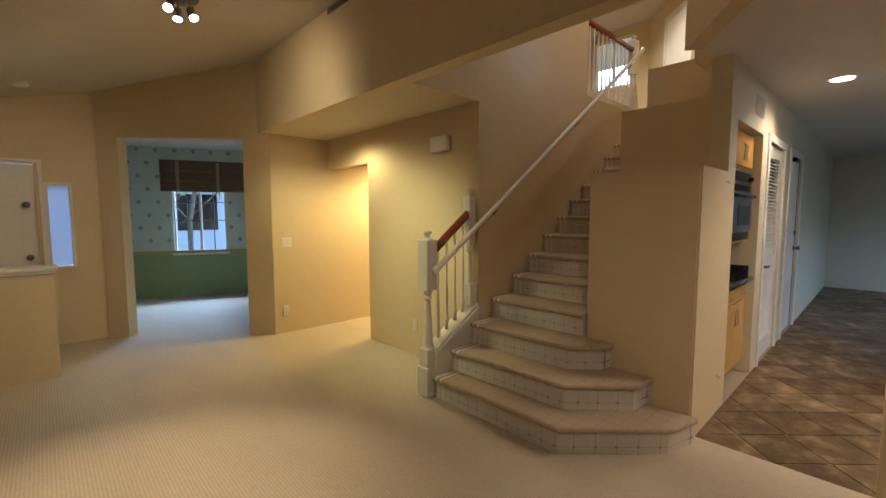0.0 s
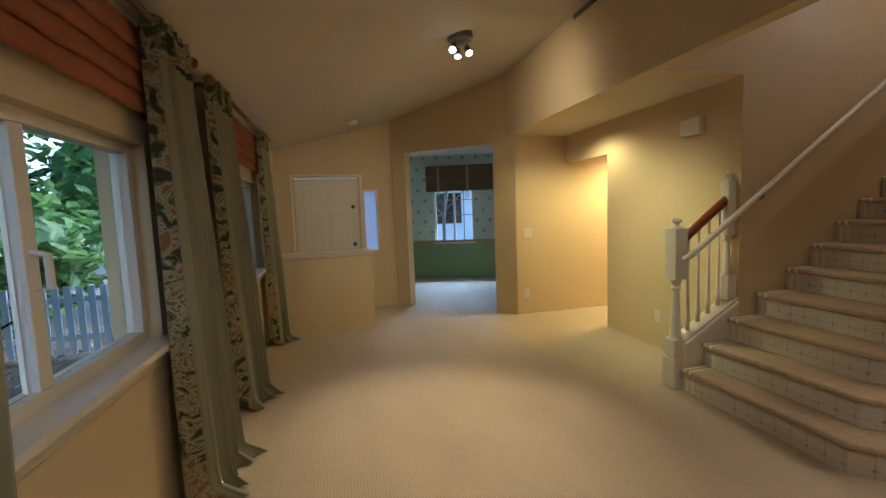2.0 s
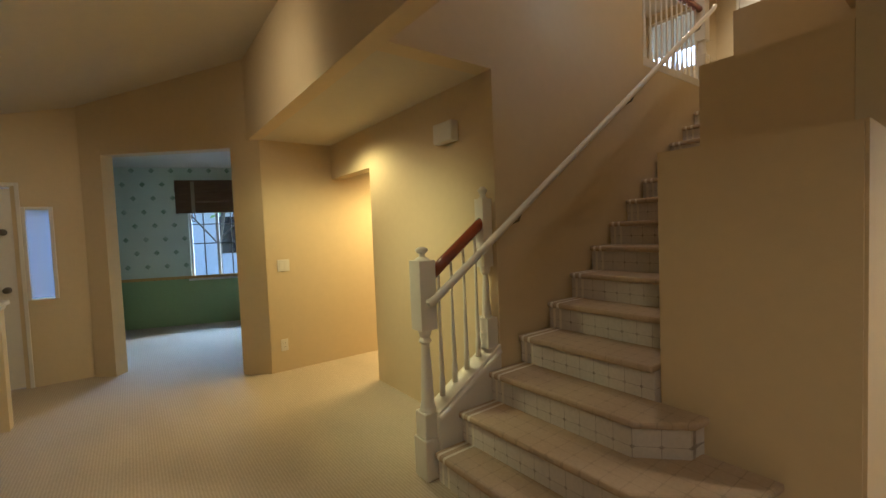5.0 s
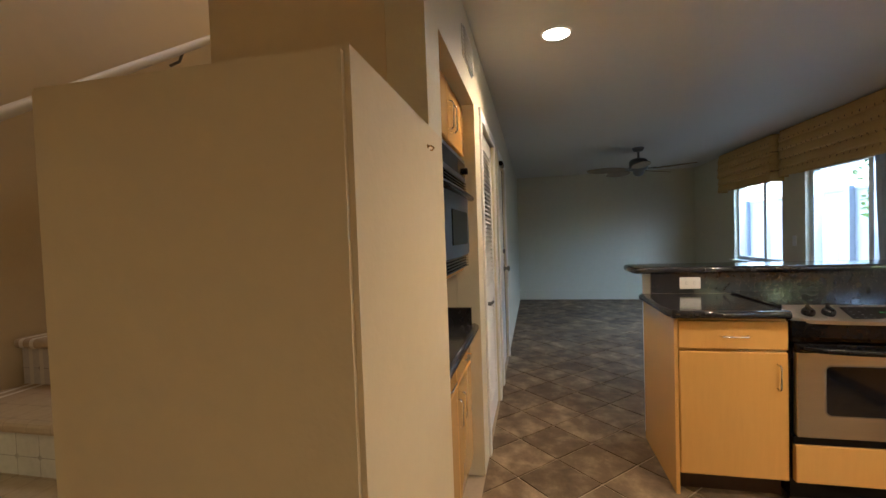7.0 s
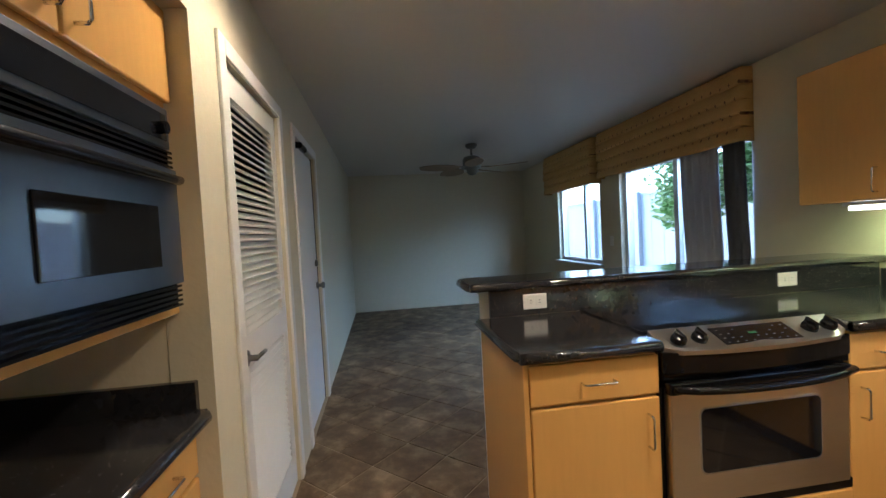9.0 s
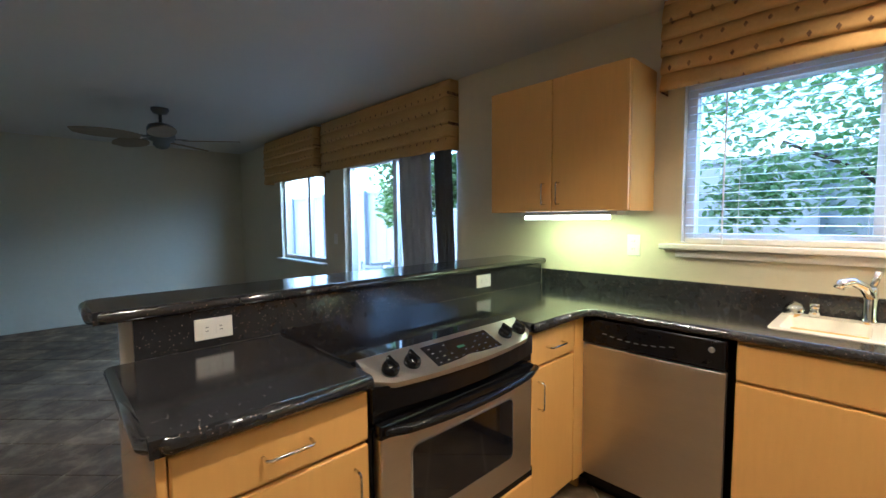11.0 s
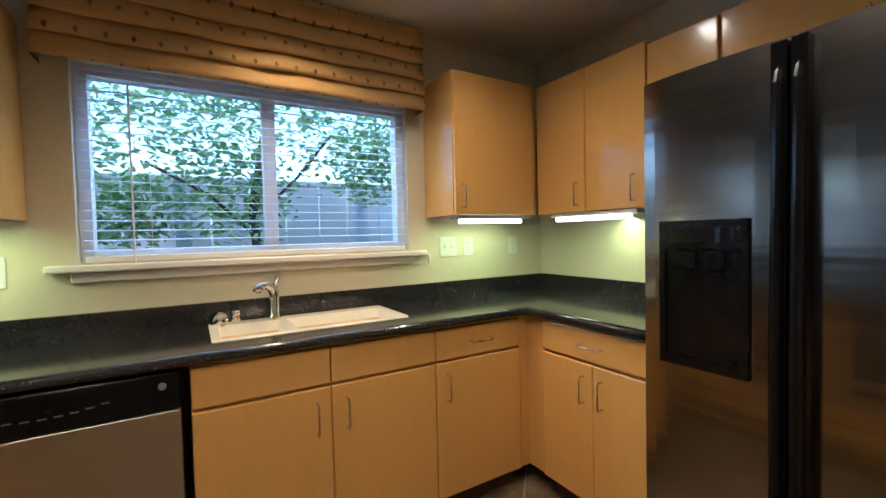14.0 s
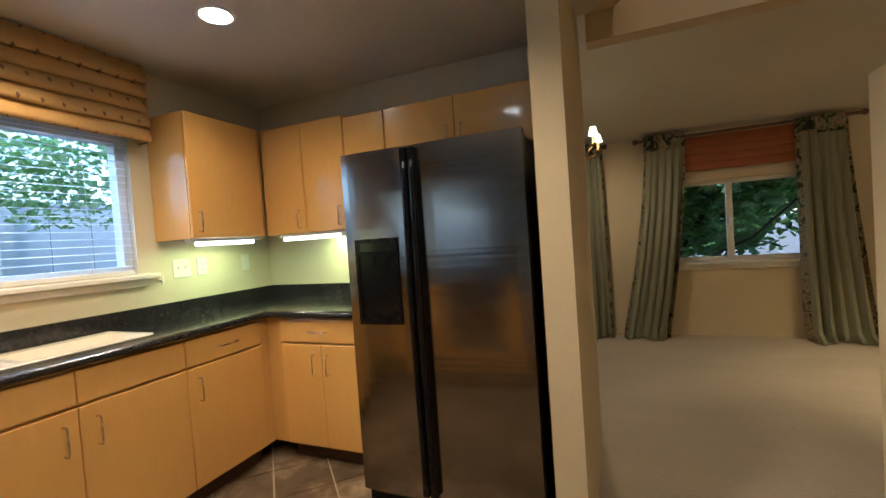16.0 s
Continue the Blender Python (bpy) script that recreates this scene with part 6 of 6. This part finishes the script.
cb = thing("door_chime", pose(4.118, 3.06, 1.96, 0, 0, -90), "cream door chime box high on the wall", "door chime")
bm = bmesh.new()
box(bm, -0.10, 0.10, -0.06, 0, -0.065, 0.065)
part("box", bm, "plastic", cb, bevel=0.008)


def register(name, m, w, h, n, mat, label):
    v = thing(name, m, label, "air vent", "air vents")
    bm = bmesh.new()
    box(bm, -w / 2, w / 2, -0.004, 0, -h / 2, h / 2)
    part("plate", bm, mat, v)
    for i in range(n):
        z = -h / 2 + (i + 0.5) * h / n
        bm = bmesh.new()
        box(bm, -w / 2 + 0.01, w / 2 - 0.01, -0.006, 0.006, -0.0015, 0.0015, Matrix.Translation((0, -0.009, z)) @ Matrix.Rotation(radians(35), 4, "X"))
        part("slat", bm, mat, v)


register("air_vent", pose(3.33, 3.31, 3.03, 0, 0, -90), 0.5, 0.16, 8, "ventgrey", "grey slatted air vent high on the beam wall")
register("air_vent", pose(5.70, 1.12, 2.19), 0.30, 0.14, 7, "white", "white slatted air vent above the oven niche")
for x, y, z, lab in ((1.5, 5.7, vault(1.5), "small white smoke alarm on the sloping ceiling"),):
    sd = thing("smoke_alarm", pose(x, y, z), lab, "smoke alarm")
    bm = bmesh.new()
    lathe(bm, [(0.06, 0.01), (0.06, -0.02), (0.04, -0.035)], 20)
    part("case", bm, "white", sd)

# ---- outside ----
bm = bmesh.new()
box(bm, -400, 400, -400, 400, -0.35, -0.12)
structure("ground", bm, "soil")
rng = random.Random(4)


def foliage(name, blobs, count, size, mats, label, category="bush", trunk=None, limbs=(), dense=0.0):
    """Leaves as small bent blades, scattered through soft clumps (x, y, z, r)."""
    t = thing(name, pose(blobs[0][0], blobs[0][1], 0), label, category)
    ox, oy = blobs[0][0], blobs[0][1]
    for k, mt in enumerate(mats):
        verts, faces = [], []
        for i in range(count // len(mats)):
            bx, by, bz, r = blobs[rng.randrange(len(blobs))]
            d = Vector((rng.gauss(0, 1), rng.gauss(0, 1), rng.gauss(0, 1))).normalized() * r * rng.uniform(0.35, 1.0)
            p = Vector((bx - ox, by - oy, bz)) + d
            s = size * rng.uniform(0.6, 1.4)
            e = Euler((rng.uniform(-0.9, 0.9), rng.uniform(-0.9, 0.9), rng.uniform(0, 6.28))).to_matrix()
            b = len(verts)
            for q in ((0, -0.5, 0), (0.22, -0.12, 0.04), (0.16, 0.25, 0.04), (0, 0.5, -0.04), (-0.16, 0.25, 0.04), (-0.22, -0.12, 0.04), (0, 0, 0)):
                verts.append(p + e @ (Vector(q) * s))
            faces += [(b + i0, b + i1, b + 6) for i0, i1 in ((0, 1), (1, 2), (2, 3), (3, 4), (4, 5), (5, 0))]
        me = bpy.data.meshes.new("leaves")
        me.from_pydata([tuple(v) for v in verts], [], faces)
        me.materials.append(M[mt])
        ob = new("leaves" if k == 0 else "light_leaves", me)
        ob.parent = t
        ob["kind"] = "stuff"
    verts, faces = [], []
    core = bmesh.new()
    bmesh.ops.create_icosphere(core, subdivisions=2, radius=1)
    cv = [v.co.copy() for v in core.verts]
    cf = [[v.index for v in f.verts] for f in core.faces]
    core.free()
    for bx, by, bz, r in blobs if dense else ():
        k = len(verts)
        verts += [(bx - ox + v.x * r * f, by - oy + v.y * r * f, bz + v.z * r * f) for v, f in ((v, dense * rng.uniform(0.75, 1.15)) for v in cv)]
        faces += [[k + i for i in f] for f in cf]
    if verts:
        me = bpy.data.meshes.new("inner_foliage")
        me.from_pydata(verts, [], faces)
        me.materials.append(M["leaf3"])
        ob = new("inner_foliage", me)
        ob.parent = t
        ob["kind"] = "stuff"
    for i, pts in enumerate(([trunk] if trunk else []) + list(limbs)):
        bm = bmesh.new()
        tube(bm, [(x - ox, y - oy, z) for x, y, z in pts], 0.045 if i == 0 and trunk else 0.016, 8)
        part("trunk" if i == 0 and trunk else "branch", bm, "bark", t, smooth=True)
    return t


M["litter"] = material("leaf_litter", (0.38, 0.33, 0.25), 0.9, vary=0.5, scale=4)
M["litter_dark"] = material("leaf_litter_dark", (0.16, 0.11, 0.07), 0.9, vary=0.5, scale=4)
for mt in ("litter", "litter_dark"):
    verts, faces = [], []
    for i in range(3500):
        q = Vector((rng.uniform(-4.5, -0.1), rng.uniform(0.2, 7.0), -0.112 + rng.uniform(0, 0.03)))
        e = Euler((rng.uniform(-0.4, 0.4), rng.uniform(-0.4, 0.4), rng.uniform(0, 6.28))).to_matrix()
        b, w = len(verts), rng.uniform(0.02, 0.055)
        verts += [q + e @ (Vector(c) * w) for c in ((0, -1, 0), (0.35, -0.1, 0.12), (0, 1, 0), (-0.35, -0.1, 0.12))]
        faces += [(b, b + 1, b + 2), (b, b + 2, b + 3)]
    me = bpy.data.meshes.new(mt)
    me.from_pydata([tuple(v) for v in verts], [], faces)
    me.materials.append(M[mt])
    tagged(new("leaf_litter", me), "dry tan and brown leaf litter lying on the ground below the bushes", "leaf litter", kind="stuff")

# back garden: fence, wall and trees beyond the kitchen and patio
FENCE = 2.0
fn = thing("garden_fence", pose(7.5, -6.0, 0), "tall white vinyl privacy fence behind the patio", "fence")
for i in range(60):
    bm = bmesh.new()
    box(bm, -6.5 + i * 0.45, -6.5 + i * 0.45 + 0.44, 0, 0.03, -0.12, FENCE)
    part("board", bm, "fence", fn)
    if i % 5 == 0:
        bm = bmesh.new()
        box(bm, -6.57 + i * 0.45, -6.45 + i * 0.45, 0.031, 0.13, -0.12, FENCE + 0.1)
        part("post", bm, "fence", fn)
bm = bmesh.new()
box(bm, -6.5, 20.5, -0.02, 0.05, FENCE + 0.002, FENCE + 0.06)
part("cap_rail", bm, "fence", fn)
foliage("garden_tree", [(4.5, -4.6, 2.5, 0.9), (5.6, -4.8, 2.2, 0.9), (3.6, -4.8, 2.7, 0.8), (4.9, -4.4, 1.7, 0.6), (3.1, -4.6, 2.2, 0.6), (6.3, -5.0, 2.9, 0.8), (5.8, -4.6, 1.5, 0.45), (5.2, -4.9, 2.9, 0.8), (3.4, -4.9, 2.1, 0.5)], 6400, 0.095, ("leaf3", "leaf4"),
        "leafy garden tree with a thin dark trunk by the fence", "tree",
        [(4.70, -4.4, -0.12), (4.66, -4.4, 0.8), (4.75, -4.4, 1.5), (4.6, -4.5, 2.3)],
        [[(4.72, -4.4, 1.3), (5.1, -4.5, 1.7), (5.6, -4.6, 2.0)], [(4.7, -4.4, 1.5), (4.3, -4.5, 1.9), (3.9, -4.6, 2.4)]])
foliage("garden_shrub", [(3.35, -4.6, 1.0, 0.25), (3.2, -4.6, 0.9, 0.2), (3.5, -4.6, 0.95, 0.2)], 60, 0.22, ("leaf", "leaf2"), "small broad-leaved shrub by the fence", "bush", None, [[(3.35, -4.6, -0.12), (3.35, -4.6, 0.8)]])
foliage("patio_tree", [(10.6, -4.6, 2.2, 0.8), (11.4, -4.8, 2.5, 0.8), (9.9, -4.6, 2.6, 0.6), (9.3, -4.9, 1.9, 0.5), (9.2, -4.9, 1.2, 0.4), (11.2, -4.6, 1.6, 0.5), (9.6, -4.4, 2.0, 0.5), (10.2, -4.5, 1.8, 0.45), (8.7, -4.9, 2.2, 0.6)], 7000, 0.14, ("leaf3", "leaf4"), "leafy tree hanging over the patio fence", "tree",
        [(9.1, -5.0, -0.12), (9.3, -5.0, 1.0), (9.9, -4.9, 2.0), (10.6, -4.7, 2.4)], [])
ct = thing("patio_crate", pose(10.6, -3.9, -0.12), "grey plastic crate standing on the patio", "crate")
bm = bmesh.new()
for a in range(2):
    for k in range(7):
        box(bm, -0.45, 0.45, (-0.31 if a else 0.29), (-0.29 if a else 0.31), 0.1 + k * 0.09, 0.15 + k * 0.09)
        box(bm, (-0.45 if a else 0.43), (-0.43 if a else 0.45), -0.29, 0.29, 0.1 + k * 0.09, 0.15 + k * 0.09)
for x in (-0.45, -0.15, 0.15, 0.43):
    for y in (-0.312, 0.292):
        box(bm, x, x + 0.03, y - 0.004, y + 0.024, 0.0, 0.74)
part("basket", bm, "fence", ct)

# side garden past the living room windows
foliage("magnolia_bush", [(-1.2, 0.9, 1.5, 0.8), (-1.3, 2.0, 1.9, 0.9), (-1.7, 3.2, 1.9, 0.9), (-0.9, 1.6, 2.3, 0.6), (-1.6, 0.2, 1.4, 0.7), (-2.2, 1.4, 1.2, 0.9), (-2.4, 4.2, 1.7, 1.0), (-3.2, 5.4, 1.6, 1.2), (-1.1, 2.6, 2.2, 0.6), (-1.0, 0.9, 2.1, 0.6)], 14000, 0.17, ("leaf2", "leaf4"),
        "dense broad-leaved shrubs and boughs outside the living room window", "bush", [(-1.5, 1.2, -0.12), (-1.35, 1.3, 0.7), (-1.2, 1.7, 1.4)],
        [[(-1.4, 1.3, 0.5), (-1.0, 2.2, 1.0), (-1.2, 3.0, 1.7)], [(-1.2, 3.0, 1.6), (-1.4, 3.8, 2.0), (-1.9, 4.6, 2.2)], [(-1.4, 1.2, 0.4), (-1.0, 0.6, 0.9), (-0.9, 0.3, 1.3)], [(-1.45, 1.3, 0.3), (-1.1, 2.0, 0.45), (-1.2, 2.9, 0.6)]])
foliage("camellia_bush", [(-2.8, 6.6, 1.0, 1.0), (-3.9, 5.0, 1.0, 1.2), (-4.8, 2.6, 1.6, 1.6), (-4.6, 0.4, 1.6, 1.6), (-4.2, 7.6, 1.8, 1.4), (-2.4, 8.6, 2.0, 1.3), (-1.0, 9.6, 2.2, 1.2), (-4.0, 3.5, 3.2, 1.3), (-4.4, 0.5, 3.2, 1.5), (-3.6, 6.5, 3.2, 1.3), (-4.4, -1.4, 2.0, 1.5), (-5.0, 5.0, 2.4, 1.5), (-2.6, 9.2, 3.6, 1.4), (-5.4, 3.0, 3.6, 1.8), (-5.4, 7.0, 3.0, 1.8)], 26000, 0.22, ("leaf", "leaf2"), "dark green flowering hedge bushes behind the picket fence", "bush", dense=0.72)
pf = thing("picket_fence", pose(-1.1, 5.55, -0.12), "low white picket fence with a gate and black latch", "fence")
for i in range(24):
    bm = bmesh.new()
    x = -2.9 + i * 0.115
    y = 0.0
    box(bm, x, x + 0.065, y, y + 0.018, 0.05, 0.80)
    part("picket", bm, "fence", pf)
for z in (0.2, 0.62):
    bm = bmesh.new()
    box(bm, -2.95, -0.1, 0.019, 0.045, z, z + 0.06)
    part("rail", bm, "fence", pf)
bm = bmesh.new()
box(bm, -0.10, 0.02, -0.02, 0.10, 0, 1.12)
part("post", bm, "fence", pf, bevel=0.01)
gate = bmesh.new()
for i in range(5):
    box(gate, 0.05 + i * 0.115, 0.12 + i * 0.115, 0, 0.018, 0.08, 1.02 - 0.02 * abs(i - 2))
box(gate, 0.03, 0.62, 0.019, 0.04, 0.25, 0.32)
box(gate, 0.03, 0.62, 0.019, 0.04, 0.80, 0.87)
part("gate", gate, "fence", pf)
bm = bmesh.new()
tube(bm, [(-0.06, -0.03, 0.93), (0.06, -0.035, 0.93)], 0.012, 6)
tube(bm, [(-1.6, -0.03, 0.15), (-0.8, -0.03, 0.62)], 0.014, 6)
part("latch", bm, "black", pf)

# neighbour's house beyond the dining room windows and the entry
hs = thing("neighbour_house", pose(3.5, 15.0, -0.12), "pale neighbouring house with a grey roof", "house")
bm = bmesh.new()
box(bm, -7, 8, 0, 5, 0, 2.6)
part("wall", bm, "fence", hs)
bm = bmesh.new()
for s in (0,):
    a = [bm.verts.new(p) for p in ((-7.4, -0.5, 2.5), (8.4, -0.5, 2.5), (8.4, 2.5, 4.2), (-7.4, 2.5, 4.2), (8.4, 5.5, 2.5), (-7.4, 5.5, 2.5))]
    bm.faces.new((a[0], a[1], a[2], a[3]))
    bm.faces.new((a[3], a[2], a[4], a[5]))
part("roof", bm, "ventgrey", hs)
for x in (-1.5, 1.0, 3.5):
    bm = bmesh.new()
    box(bm, x, x + 1.1, -0.03, 0.02, 1.0, 2.1)
    part("window", bm, "blackglass", hs)
foliage("street_tree", [(4.2, 10.8, 2.6, 0.9), (5.2, 11.0, 2.9, 0.8), (3.2, 11.0, 3.0, 0.7)], 700, 0.16, ("leaf", "leaf2"), "small street tree with a pale trunk outside the dining room", "tree",
        [(3.9, 10.8, -0.12), (3.9, 10.8, 1.2), (4.1, 10.8, 2.4)], [[(3.9, 10.8, 1.3), (4.6, 10.8, 2.0)], [(3.9, 10.8, 1.2), (3.3, 10.9, 2.0)]])


# ---- floor tiles, laid on the diagonal ----
def clip(poly, x0, x1, y0, y1):
    for ax, lim, keep in ((0, x0, 1), (0, x1, -1), (1, y0, 1), (1, y1, -1)):
        out = []
        for i, p in enumerate(poly):
            q = poly[(i + 1) % len(poly)]
            a, b = keep * (p[ax] - lim), keep * (q[ax] - lim)
            if a >= 0:
                out.append(p)
            if (a > 0 > b) or (a < 0 < b):
                t = a / (a - b)
                out.append((p[0] + (q[0] - p[0]) * t, p[1] + (q[1] - p[1]) * t))
        poly = out
        if len(poly) < 3:
            return None
    return poly


tiles = tagged(new("floor_tiles"), kind="structure")
T = 0.305
cells = []
for i in range(-10, 50):
    for j in range(-30, 30):
        c = Vector(((i + 0.5) * T, (j + 0.5) * T))
        cx, cy = 4.4 + (c.x - c.y) * 0.7071, 0.3 + (c.x + c.y) * 0.7071
        h = T / 2 - 0.005
        quad = [(cx + (a - b) * 0.7071 * h, cy + (a + b) * 0.7071 * h) for a, b in ((-1, -1), (1, -1), (1, 1), (-1, 1))]
        for r in ((4.404, 12.06, -2.035, 1.118), (3.25, 4.404, -2.035, 0.23)):
            q = clip(quad, *r)
            if q:
                cells.append((abs(cx - 6.0) + 0.3 * abs(cy), q, cx, cy))
cells.sort(key=lambda c: c[0])
rt = random.Random(9)
shared = {}
far = bmesh.new()
for n, (_, q, cx, cy) in enumerate(cells):
    if n < 290:
        full = len(q) == 4 and abs(q[0][0] - cx) < 1e-6
        dz = rt.uniform(-0.0006, 0.0006)
        me = shared.get("full") if full else None
        if me is None:
            bm = bmesh.new()
            prism(bm, [(x - cx, y - cy) for x, y in q], -0.007, -0.0005)
            me = bpy.data.meshes.new("floor_tile")
            bmesh.ops.recalc_face_normals(bm, faces=bm.faces)
            bm.to_mesh(me)
            bm.free()
            me.materials.append(M["tile"])
            if full:
                shared["full"] = me
        ob = new("floor_tile", me)
        ob.parent = tiles
        ob.location = (cx, cy, dz)
    else:
        prism(far, q, -0.007, -0.0005)
ob = part("far_tiles", far, "tile", tiles)
ob["kind"] = "stuff"
